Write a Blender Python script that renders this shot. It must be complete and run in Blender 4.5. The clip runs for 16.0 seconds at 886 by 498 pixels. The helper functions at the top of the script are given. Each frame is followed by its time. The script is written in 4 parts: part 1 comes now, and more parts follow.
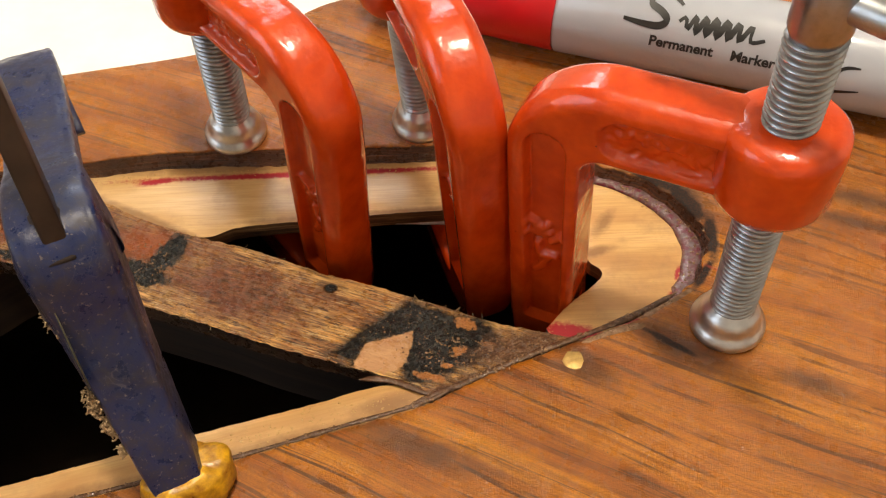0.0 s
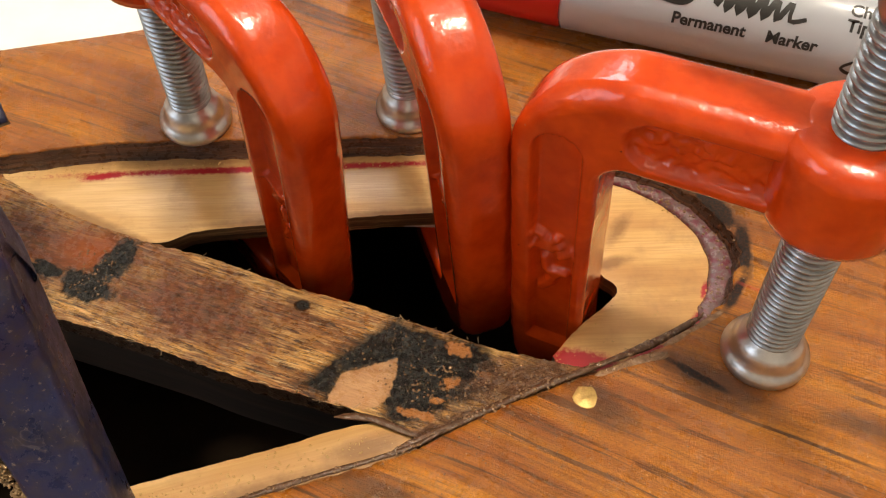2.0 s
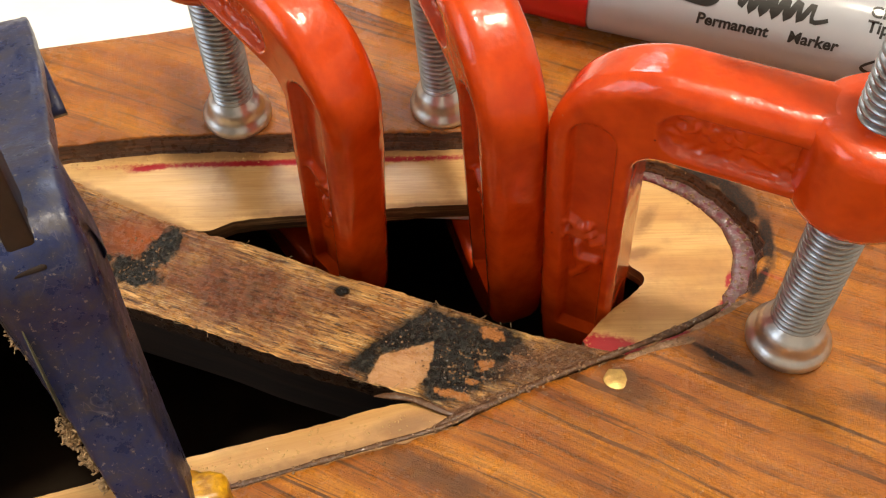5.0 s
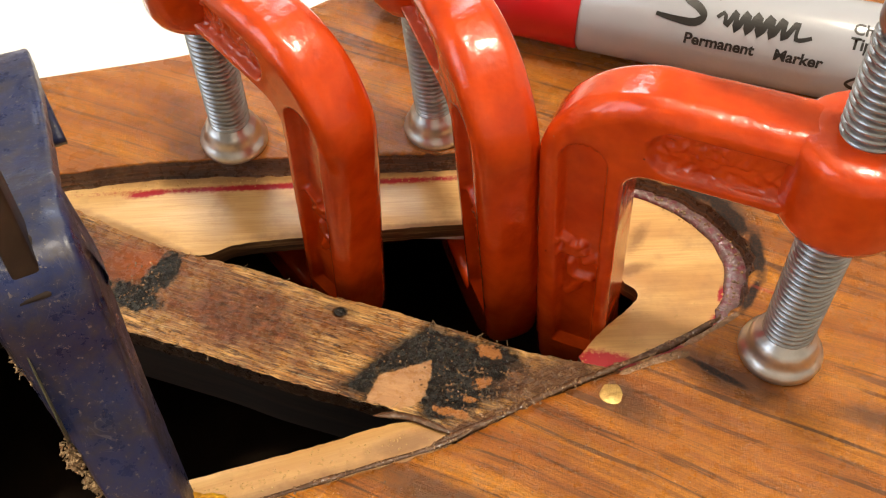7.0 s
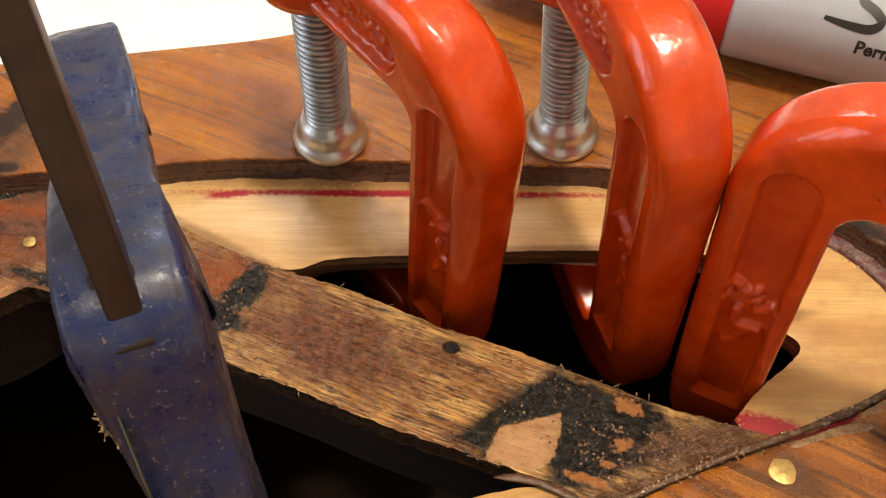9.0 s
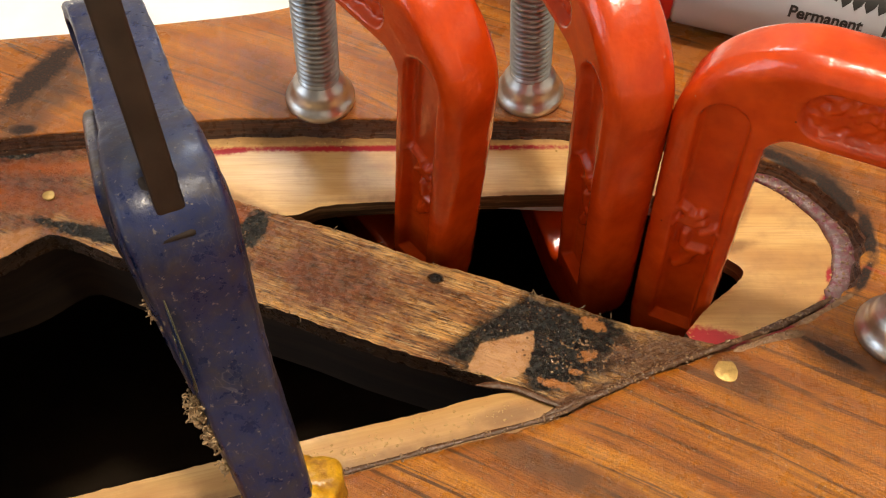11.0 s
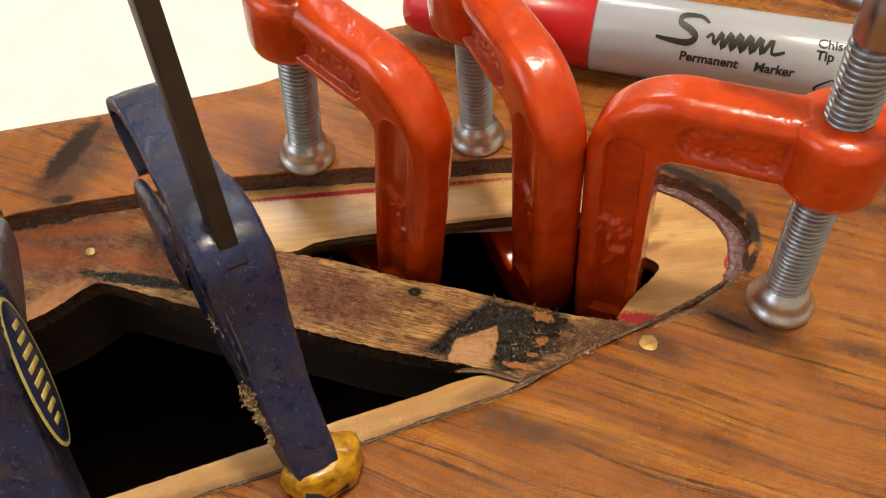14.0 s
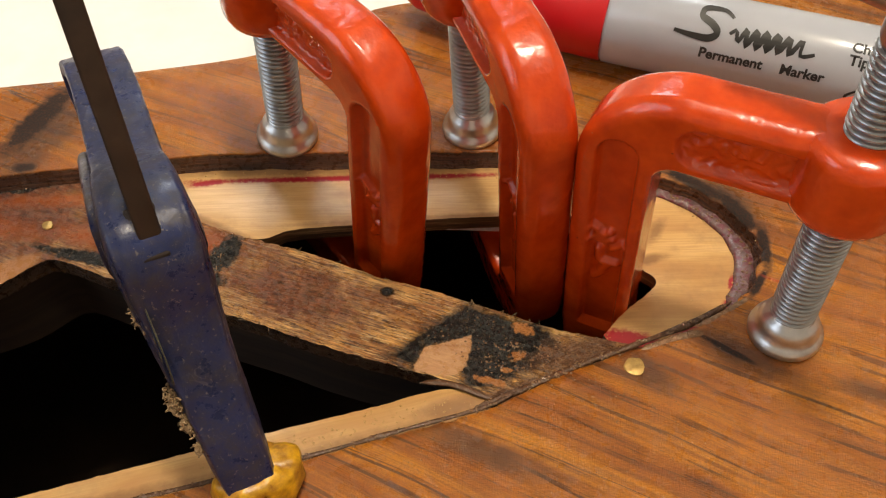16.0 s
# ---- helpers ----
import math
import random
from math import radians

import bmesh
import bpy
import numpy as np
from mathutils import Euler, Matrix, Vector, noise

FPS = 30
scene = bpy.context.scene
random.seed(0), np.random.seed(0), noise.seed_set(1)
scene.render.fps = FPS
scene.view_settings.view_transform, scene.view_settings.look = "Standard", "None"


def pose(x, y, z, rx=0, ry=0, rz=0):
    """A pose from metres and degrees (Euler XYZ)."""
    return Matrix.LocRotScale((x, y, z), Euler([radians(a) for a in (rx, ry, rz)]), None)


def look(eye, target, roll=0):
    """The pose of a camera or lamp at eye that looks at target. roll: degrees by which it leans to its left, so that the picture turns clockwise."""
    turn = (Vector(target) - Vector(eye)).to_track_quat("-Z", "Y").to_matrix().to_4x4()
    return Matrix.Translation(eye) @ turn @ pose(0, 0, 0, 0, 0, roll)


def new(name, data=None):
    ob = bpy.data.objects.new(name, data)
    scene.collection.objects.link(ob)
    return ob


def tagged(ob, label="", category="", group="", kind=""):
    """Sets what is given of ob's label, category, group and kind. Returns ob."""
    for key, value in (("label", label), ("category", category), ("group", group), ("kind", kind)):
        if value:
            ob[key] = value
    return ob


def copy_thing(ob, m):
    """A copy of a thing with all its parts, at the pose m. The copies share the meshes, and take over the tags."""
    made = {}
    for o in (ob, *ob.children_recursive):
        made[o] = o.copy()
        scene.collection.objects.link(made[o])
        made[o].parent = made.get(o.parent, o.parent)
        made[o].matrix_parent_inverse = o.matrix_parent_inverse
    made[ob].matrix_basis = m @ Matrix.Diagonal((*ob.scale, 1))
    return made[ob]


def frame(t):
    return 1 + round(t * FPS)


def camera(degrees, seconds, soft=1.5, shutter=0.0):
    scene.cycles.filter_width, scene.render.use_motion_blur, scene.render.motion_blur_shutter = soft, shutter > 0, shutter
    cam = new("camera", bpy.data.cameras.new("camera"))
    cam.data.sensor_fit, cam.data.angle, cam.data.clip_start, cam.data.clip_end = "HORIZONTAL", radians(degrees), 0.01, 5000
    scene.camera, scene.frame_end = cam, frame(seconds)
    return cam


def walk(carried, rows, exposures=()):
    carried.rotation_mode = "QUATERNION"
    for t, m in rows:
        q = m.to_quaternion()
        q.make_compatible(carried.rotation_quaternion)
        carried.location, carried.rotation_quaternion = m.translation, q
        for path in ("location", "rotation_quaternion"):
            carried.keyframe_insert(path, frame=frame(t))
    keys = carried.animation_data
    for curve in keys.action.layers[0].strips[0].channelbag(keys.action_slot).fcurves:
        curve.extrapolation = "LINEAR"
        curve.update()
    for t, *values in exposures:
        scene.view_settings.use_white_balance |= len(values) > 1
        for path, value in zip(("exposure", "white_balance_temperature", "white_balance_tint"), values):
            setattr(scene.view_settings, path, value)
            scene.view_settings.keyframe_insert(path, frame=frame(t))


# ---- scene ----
cam = camera(53.9, 16.0, soft=1.2)
PATH = [
    (0, (0.01691, 0.02302, 0.12146), (-0.0457, 1.2917, -1.4234), -0.75),
    (0.5, (0.01099, 0.02957, 0.12055), (-0.0709, 1.2947, -1.4263), -0.95),
    (1, (0.01000, 0.03411, 0.11515), (-0.0631, 1.2861, -1.4428), -0.33),
    (1.5, (0.01316, 0.03900, 0.11085), (-0.0367, 1.2615, -1.4712), -0.24),
    (2, (0.01610, 0.04205, 0.10862), (-0.0233, 1.2564, -1.4800), 0.42),
    (2.5, (0.01639, 0.04582, 0.10864), (-0.0337, 1.2570, -1.4822), -0.04),
    (3, (0.01701, 0.04665, 0.10714), (-0.0340, 1.2521, -1.4879), -0.06),
    (3.5, (0.01660, 0.04531, 0.10770), (-0.0365, 1.2476, -1.4897), -0.03),
    (4, (0.01712, 0.04155, 0.10711), (-0.0307, 1.2454, -1.4893), 0.19),
    (4.5, (0.01360, 0.03775, 0.11061), (-0.0522, 1.2634, -1.4684), -0.06),
    (4.7, (0.01258, 0.03693, 0.11094), (-0.0501, 1.2639, -1.4672), 0.07),
    (6.8, (0.01203, 0.03440, 0.11343), (-0.0425, 1.2924, -1.4404), -0.66),
    (7, (0.01243, 0.03487, 0.11287), (-0.0411, 1.2973, -1.4374), -0.64),
    (7.5, (0.00980, 0.03597, 0.10992), (-0.0471, 1.3014, -1.4378), -0.18),
    (8, (-0.00063, 0.04541, 0.10275), (-0.0639, 1.3080, -1.4470), 0.67),
    (8.5, (-0.00445, 0.04967, 0.10005), (-0.0913, 1.3026, -1.4564), 0.68),
    (9, (-0.00394, 0.05072, 0.10023), (-0.1070, 1.2952, -1.4620), 0.84),
    (9.5, (-0.00325, 0.05001, 0.10084), (-0.1090, 1.2902, -1.4646), 0.66),
    (9.7, (-0.00321, 0.04787, 0.10204), (-0.1036, 1.2886, -1.4634), 0.75),
    (11.8, (-0.00460, 0.03124, 0.11361), (-0.0240, 1.3043, -1.4288), 1.97),
    (12, (-0.00207, 0.03272, 0.11723), (-0.0188, 1.3161, -1.4166), 1.85),
    (12.5, (-0.00197, 0.02599, 0.12384), (-0.0202, 1.3116, -1.4081), 0.74),
    (13, (-0.00729, 0.01756, 0.12738), (0.0129, 1.3211, -1.3893), -0.08),
    (13.5, (-0.01064, 0.00985, 0.12992), (0.0725, 1.3218, -1.3773), 0.08),
    (14, (-0.00596, 0.01018, 0.12982), (0.0368, 1.3265, -1.3753), 0.03),
    (14.5, (0.00534, 0.01363, 0.13055), (0.0170, 1.3146, -1.3884), 0.60),
    (15, (0.00508, 0.01460, 0.13079), (-0.0163, 1.3155, -1.3882), 0.99),
    (15.5, (0.00615, 0.01779, 0.12982), (-0.0295, 1.3143, -1.3926), 0.72),
    (16, (0.00432, 0.02109, 0.12119), (-0.0282, 1.3119, -1.4062), 1.27),
]
walk(cam, [(t, look(eye, target, roll)) for t, eye, target, roll in PATH],
     [(0.0, -0.03), (3.0, -0.05), (4.5, 0.03), (7.0, 0.12), (9.0, 0.03), (12.0, -0.06), (13.0, -0.21), (16.0, -0.24)])

# ---- world and lights ----
world = bpy.data.worlds.new("world")
scene.world = world
world.use_nodes = True
world.node_tree.nodes["Background"].inputs[0].default_value = (0.9, 0.85, 0.78, 1)
world.node_tree.nodes["Background"].inputs[1].default_value = 0.15


def area(name, eye, target, size, watts, colour):
    data = bpy.data.lights.new(name, "AREA")
    data.shape, data.size, data.size_y = "RECTANGLE", size[0], size[1]
    data.energy, data.color = watts, colour
    ob = new(name, data)
    ob.matrix_world = look(eye, target)
    return ob


bulb = bpy.data.lights.new("ceiling_lamp_light", "POINT")
bulb.energy, bulb.color, bulb.shadow_soft_size = 54, (1.0, 0.87, 0.68), 0.07
new("ceiling_lamp_light", bulb).location = (0.16, 0.12, 1.42)
area("window_light", (-1.40, -0.35, 0.75), (0.0, 0.12, 0.0), (0.9, 1.0), 8, (0.76, 0.87, 1.0))
area("back_window_light", (-0.40, 1.60, 1.25), (0.0, 0.12, 0.0), (0.50, 0.50), 7.5, (0.95, 0.97, 1.0))

MM = 0.001


# ---- small mesh helpers ----
def mesh_from(verts, faces, name="mesh", smooth=True):
    me = bpy.data.meshes.new(name)
    me.from_pydata([tuple(v) for v in verts], [], faces)
    me.update()
    if smooth:
        me.polygons.foreach_set("use_smooth", [True] * len(me.polygons))
    return me


def part(name, me, material, parent=None, label=""):
    if isinstance(me, bmesh.types.BMesh):
        bm, me = me, bpy.data.meshes.new(name)
        bm.to_mesh(me)
        bm.free()
    me.name = name
    if material is not None and not me.materials:
        me.materials.append(material)
    ob = new(name, me)
    ob.parent = parent
    if label:
        tagged(ob, label)
    return ob


def thing(name, at, label, category, group="", kind=""):
    ob = new(name)
    ob.empty_display_size = 0.01
    ob.matrix_world = at
    return tagged(ob, label, category, group, kind)


def catmull(points, n, closed=False):
    """Even samples of a smooth curve through the points."""
    p = np.array(points, float)
    k = len(p)
    out = []
    spans = k if closed else k - 1
    for i in range(spans):
        if closed:
            a, b, c, d = p[(i - 1) % k], p[i], p[(i + 1) % k], p[(i + 2) % k]
        else:
            a, b, c, d = p[max(i - 1, 0)], p[i], p[i + 1], p[min(i + 2, k - 1)]
        for s in np.linspace(0, 1, 24, endpoint=False):
            out.append(0.5 * ((2 * b) + (c - a) * s + (2 * a - 5 * b + 4 * c - d) * s * s + (3 * b - a - 3 * c + d) * s ** 3))
    out.append(p[0] if closed else p[-1])
    out = np.array(out)
    gone = np.concatenate([[0], np.cumsum(np.linalg.norm(np.diff(out, axis=0), axis=1))])
    want = np.linspace(0, gone[-1], n, endpoint=not closed)
    return np.stack([np.interp(want, gone, out[:, a]) for a in range(out.shape[1])], 1)


def grid_faces(rows, cols, wrap_cols=False, wrap_rows=False, start=0):
    faces = []
    for r in range(rows if wrap_rows else rows - 1):
        for c in range(cols if wrap_cols else cols - 1):
            a, b = r * cols + c, r * cols + (c + 1) % cols
            d, e = ((r + 1) % rows) * cols + c, ((r + 1) % rows) * cols + (c + 1) % cols
            faces.append((start + a, start + b, start + e, start + d))
    return faces


def lathe(profile, n=32):
    """Solid of revolution about z from (radius, height) pairs, in millimetres."""
    verts, faces = [], []
    for r, z in profile:
        for i in range(n):
            a = 2 * math.pi * i / n
            verts.append((r * math.cos(a) * MM, r * math.sin(a) * MM, z * MM))
    faces = grid_faces(len(profile), n, wrap_cols=True)
    faces.append(tuple(range(n - 1, -1, -1)))
    faces.append(tuple(range((len(profile) - 1) * n, len(profile) * n)))
    return mesh_from(verts, faces)


def sweep(rings):
    """A closed tube through rings of equal length."""
    n = len(rings[0])
    verts = [v for ring in rings for v in ring]
    faces = grid_faces(len(rings), n, wrap_cols=True)
    faces.append(tuple(range(n - 1, -1, -1)))
    faces.append(tuple(range((len(rings) - 1) * n, len(rings) * n)))
    return mesh_from(verts, faces)


def tube(path, radius, n=8, jitter=0.0, seed=0, flat=1.0):
    """A tube along a path in millimetres with a radius that may vary."""
    rng = np.random.RandomState(seed)
    path = np.array(path, float)
    t = np.gradient(path, axis=0)
    t /= np.linalg.norm(t, axis=1)[:, None]
    rings = []
    for i, p in enumerate(path):
        r = radius[i] if hasattr(radius, "__len__") else radius
        side = np.cross(t[i], (0, 0, 1.0))
        if np.linalg.norm(side) < 1e-3:
            side = np.array((1.0, 0, 0))
        side /= np.linalg.norm(side)
        up = np.cross(side, t[i])
        ring = []
        for k in range(n):
            a = 2 * math.pi * k / n
            q = r * (1 + jitter * rng.uniform(-1, 1))
            ring.append((p + q * (math.cos(a) * side + flat * math.sin(a) * up)) * MM)
        rings.append(ring)
    return sweep(rings)


def rounded_box(sx, sy, sz, bevel, segments=2):
    bm = bmesh.new()
    bmesh.ops.create_cube(bm, size=1.0)
    bmesh.ops.scale(bm, vec=(sx * MM, sy * MM, sz * MM), verts=bm.verts)
    bmesh.ops.bevel(bm, geom=bm.edges[:], offset=bevel * MM, segments=segments, profile=0.6, affect="EDGES")
    for f in bm.faces:
        f.smooth = True
    return bm


def loft(a, b, m, thick, za, zb, rough=0.0, seed=0.0, edge=0.0, name="loft"):
    """A slab between two curves in plan (millimetres): top surface with relief, vertical sides and a flat underside."""
    n = len(a)
    verts = []
    for i in range(n):
        for j in range(m):
            s = j / (m - 1)
            x, y = a[i] * (1 - s) + b[i] * s
            if edge and j in (0, m - 1):
                x += edge * (noise.noise((x * 0.35, y * 0.35, seed + 3)) + 0.5 * noise.noise((x * 1.9, y * 1.9, seed + 3)))
                y += edge * noise.noise((x * 0.9, y * 0.9, seed + 9))
            z = za[i] * (1 - s) + zb[i] * s
            z += rough * (noise.noise((x * 0.35, y * 1.1, seed)) + 0.5 * noise.noise((x * 1.1, y * 3.1, seed + 5)))
            if j in (0, m - 1):
                z -= 0.25
            verts.append((x * MM, y * MM, z * MM))
    faces = grid_faces(n, m)
    low = len(verts)
    for i in range(n):
        for j in range(m):
            x, y, z = verts[i * m + j]
            verts.append((x, y, z - thick * MM))
    faces += [tuple(reversed(f)) for f in grid_faces(n, m, start=low)]
    ring = [i * m for i in range(n)] + [(n - 1) * m + j for j in range(1, m)] + [i * m + m - 1 for i in range(n - 2, -1, -1)] + [j for j in range(m - 2, 0, -1)]
    for p, q in zip(ring, ring[1:] + ring[:1]):
        faces.append((q, p, p + low, q + low))
    me = mesh_from(verts, faces, name)
    bm = bmesh.new()
    bm.from_mesh(me)
    bmesh.ops.recalc_face_normals(bm, faces=bm.faces)
    bm.to_mesh(me)
    bm.free()
    me.set_sharp_from_angle(angle=radians(50))
    return me


# ---- material helpers ----
class Nodes:
    def __init__(self, name):
        self.mat = bpy.data.materials.new(name)
        self.mat.use_nodes = True
        self.tree = self.mat.node_tree
        self.bsdf = self.tree.nodes["Principled BSDF"]
        self.coord = self.tree.nodes.new("ShaderNodeTexCoord").outputs["Object"]

    def put(self, socket, value):
        if hasattr(value, "is_output"):
            self.tree.links.new(value, socket)
        else:
            socket.default_value = value

    def set(self, **values):
        for key, value in values.items():
            self.put(self.bsdf.inputs[key.replace("_", " ").title() if key != "ior" else "IOR"], value)
        return self

    def math(self, op, a, b=0.0, c=0.0):
        n = self.tree.nodes.new("ShaderNodeMath")
        n.operation = op
        for socket, value in zip(n.inputs, (a, b, c)):
            self.put(socket, value)
        return n.outputs[0]

    def mapped(self, scale=(1, 1, 1), rotation=0.0, offset=(0, 0, 0)):
        """Object coordinates in millimetres, turned about z, then scaled."""
        turn = self.tree.nodes.new("ShaderNodeVectorRotate")
        turn.rotation_type = "Z_AXIS"
        self.put(turn.inputs["Vector"], self.coord)
        turn.inputs["Angle"].default_value = radians(rotation)
        m = self.tree.nodes.new("ShaderNodeMapping")
        self.put(m.inputs["Vector"], turn.outputs[0])
        m.inputs["Scale"].default_value = tuple(1000 * s for s in scale)
        m.inputs["Location"].default_value = offset
        return m.outputs[0]

    def noise(self, vector, scale=1.0, detail=3.0, rough=0.55, distort=0.0):
        n = self.tree.nodes.new("ShaderNodeTexNoise")
        self.put(n.inputs["Vector"], vector)
        n.inputs["Scale"].default_value, n.inputs["Detail"].default_value = scale, detail
        n.inputs["Roughness"].default_value, n.inputs["Distortion"].default_value = rough, distort
        return n.outputs["Fac"]

    def voronoi(self, vector, scale=1.0):
        n = self.tree.nodes.new("ShaderNodeTexVoronoi")
        self.put(n.inputs["Vector"], vector)
        n.inputs["Scale"].default_value = scale
        return n.outputs["Distance"]

    def ramp(self, value, stops, smooth=False):
        n = self.tree.nodes.new("ShaderNodeValToRGB")
        if smooth:
            n.color_ramp.interpolation = "EASE"
        while len(n.color_ramp.elements) < len(stops):
            n.color_ramp.elements.new(0.5)
        for e, (at, colour) in zip(n.color_ramp.elements, stops):
            e.position = at
            e.color = (*colour, 1) if hasattr(colour, "__len__") else (colour, colour, colour, 1)
        self.put(n.inputs[0], value)
        return n.outputs[0]

    def mix(self, fac, a, b, blend="MIX"):
        n = self.tree.nodes.new("ShaderNodeMix")
        n.data_type, n.blend_type = "RGBA", blend
        self.put(n.inputs[0], fac)
        self.put(n.inputs[6], (*a, 1) if isinstance(a, tuple) else a)
        self.put(n.inputs[7], (*b, 1) if isinstance(b, tuple) else b)
        return n.outputs[2]

    def xyz(self):
        n = self.tree.nodes.new("ShaderNodeSeparateXYZ")
        self.put(n.inputs[0], self.mapped())
        return n.outputs

    def blobs(self, spots, wobble=0.5, freq=0.35, soft=0.25, seed=0.0):
        """1 inside any of the worn ovals (x, y, rx, ry, turn) in millimetres, with ragged edges."""
        n = self.noise(self.mapped(offset=(seed, seed * 2, 0)), freq, 5.0, 0.65)
        worst = None
        x, y, _ = self.xyz()
        for cx, cy, rx, ry, turn in spots:
            c, s = math.cos(radians(turn)), math.sin(radians(turn))
            dx, dy = self.math("SUBTRACT", x, cx), self.math("SUBTRACT", y, cy)
            u = self.math("ADD", self.math("MULTIPLY", dx, c / rx), self.math("MULTIPLY", dy, s / rx))
            v = self.math("ADD", self.math("MULTIPLY", dx, -s / ry), self.math("MULTIPLY", dy, c / ry))
            d = self.math("SQRT", self.math("ADD", self.math("MULTIPLY", u, u), self.math("MULTIPLY", v, v)))
            worst = d if worst is None else self.math("MINIMUM", worst, d)
        d = self.math("ADD", worst, self.math("MULTIPLY", self.math("SUBTRACT", n, 0.5), 2 * wobble))
        r = self.tree.nodes.new("ShaderNodeMapRange")
        self.put(r.inputs[0], d)
        r.inputs[1].default_value, r.inputs[2].default_value = 1 + soft, 1 - soft
        return r.outputs[0]

    def patch(self, corners, wobble=0.8, freq=0.5, soft=0.3, seed=0.0):
        """1 inside a convex outline given counter-clockwise in millimetres, with ragged edges."""
        n = self.noise(self.mapped(offset=(seed, seed * 2, 0)), freq, 5.0, 0.65)
        x, y, _ = self.xyz()
        far = None
        for (ax, ay), (bx, by) in zip(corners, corners[1:] + corners[:1]):
            size = math.hypot(bx - ax, by - ay)
            ox, oy = (by - ay) / size, (ax - bx) / size
            d = self.math("ADD", self.math("MULTIPLY", x, ox), self.math("MULTIPLY_ADD", y, oy, -(ax * ox + ay * oy)))
            far = d if far is None else self.math("MAXIMUM", far, d)
        d = self.math("ADD", far, self.math("MULTIPLY", self.math("SUBTRACT", n, 0.5), 2 * wobble))
        r = self.tree.nodes.new("ShaderNodeMapRange")
        self.put(r.inputs[0], d)
        r.inputs[1].default_value, r.inputs[2].default_value = soft, -soft
        return r.outputs[0]

    def bump(self, height, strength=0.3, distance=0.2, normal=None):
        n = self.tree.nodes.new("ShaderNodeBump")
        n.inputs["Strength"].default_value, n.inputs["Distance"].default_value = strength, distance * MM
        self.put(n.inputs["Height"], height)
        if normal is not None:
            self.put(n.inputs["Normal"], normal)
        return n.outputs[0]


# ---- materials ----
def make_top_wood():
    m = Nodes("varnished_top_wood")
    warp = m.noise(m.mapped((0.012, 0.03, 0.03), 20), 1.0, 2.0)

    def bent(scale, amount, offset=(0, 0, 0), detail=5.0, rough=0.62, distort=0.25):
        add = m.tree.nodes.new("ShaderNodeVectorMath")
        add.operation = "MULTIPLY_ADD"
        m.put(add.inputs[0], warp)
        add.inputs[1].default_value = (0.0, amount, 0.0)
        m.put(add.inputs[2], m.mapped(scale, 22, offset))
        return m.noise(add.outputs[0], 1.0, detail, rough, distort)

    broad = bent((0.018, 0.17, 0.17), 2.4, detail=8.0)
    fine = bent((0.035, 1.1, 1.1), 10.0, detail=6.0, rough=0.72)
    hair = bent((0.14, 2.8, 2.8), 22.0, (3, 8, 0), 4.0, 0.72)
    col = m.ramp(broad, [(0.28, (0.15, 0.040, 0.003)), (0.42, (0.34, 0.103, 0.007)), (0.56, (0.48, 0.170, 0.011)), (0.76, (0.64, 0.270, 0.023))])
    col = m.mix(m.ramp(fine, [(0.36, 0.65), (0.56, 0.0)]), col, (0.11, 0.030, 0.004))
    col = m.mix(m.ramp(hair, [(0.33, 0.65), (0.45, 0.0)]), col, (0.055, 0.017, 0.004))
    lines = bent((0.020, 0.62, 0.62), 6.5, (7, 3, 0), 6.0, 0.66, 0.5)
    col = m.mix(m.ramp(lines, [(0.565, 0.0), (0.60, 0.92)]), col, (0.070, 0.026, 0.006))
    blotch = m.noise(m.mapped((0.03, 0.03, 0.03), 0, (4, 9, 0)), 1.0, 3.0)
    col = m.mix(m.ramp(blotch, [(0.40, 0.0), (0.75, 0.5)]), col, (0.42, 0.14, 0.035))
    # Marks by the front pad, near (51, 104), are part scorch, part painted shadow.
    char = m.blobs([(50.3, 142.6, 7.5, 1.7, -38), (57.3, 136.0, 6, 1.9, -62), (60.6, 127.5, 5.5, 1.3, -95), (58.0, 118.6, 4, 0.8, 58), (-83, 154, 12, 3.0, 72), (-81, 140, 2.2, 1.3, 0), (50, 104.2, 5, 0.6, -32)], 0.7, 0.5, 0.3)
    scorch_shadow = m.blobs([(56, 140, 8, 2.6, -45), (52, 103.5, 8, 2.6, -32), (92, 137, 13, 2.0, -14), (88, 131.5, 9, 1.6, -16), (9, 84, 10, 2.2, -20), (-79, 150, 16, 4, 72), (36, 99, 5, 2.6, -40), (72, 97, 5, 1.5, -20)], 0.8, 0.3, 0.55, 5)
    col = m.mix(m.math("MULTIPLY", scorch_shadow, 0.75), col, (0.050, 0.024, 0.012))
    col = m.mix(char, col, (0.010, 0.009, 0.009))
    red = m.blobs([(62, 119, 3.5, 0.35, -25), (96, 125, 4, 1.6, -10)], 0.9, 0.6, 0.5, 3)
    col = m.mix(m.math("MULTIPLY", red, 0.6), col, (0.42, 0.05, 0.03))
    scratch = m.ramp(m.noise(m.mapped((0.10, 3.0, 1), 60, (1, 5, 0)), 1.0, 2.0, 0.5), [(0.76, 0.0), (0.80, 0.5)])
    patchy = m.ramp(m.noise(m.mapped((0.05, 0.05, 0.05)), 1.0, 2.0), [(0.52, 0.0), (0.62, 1.0)])
    col = m.mix(m.math("MULTIPLY", scratch, patchy), col, (0.62, 0.36, 0.16))
    specks = m.ramp(m.voronoi(m.mapped((1, 1, 1)), 0.60), [(0.04, 1.0), (0.10, 0.0)])
    some = m.ramp(m.noise(m.mapped((0.12, 0.12, 0.12), 0, (9, 2, 0)), 1.0, 3.0), [(0.46, 0.0), (0.56, 1.0)])
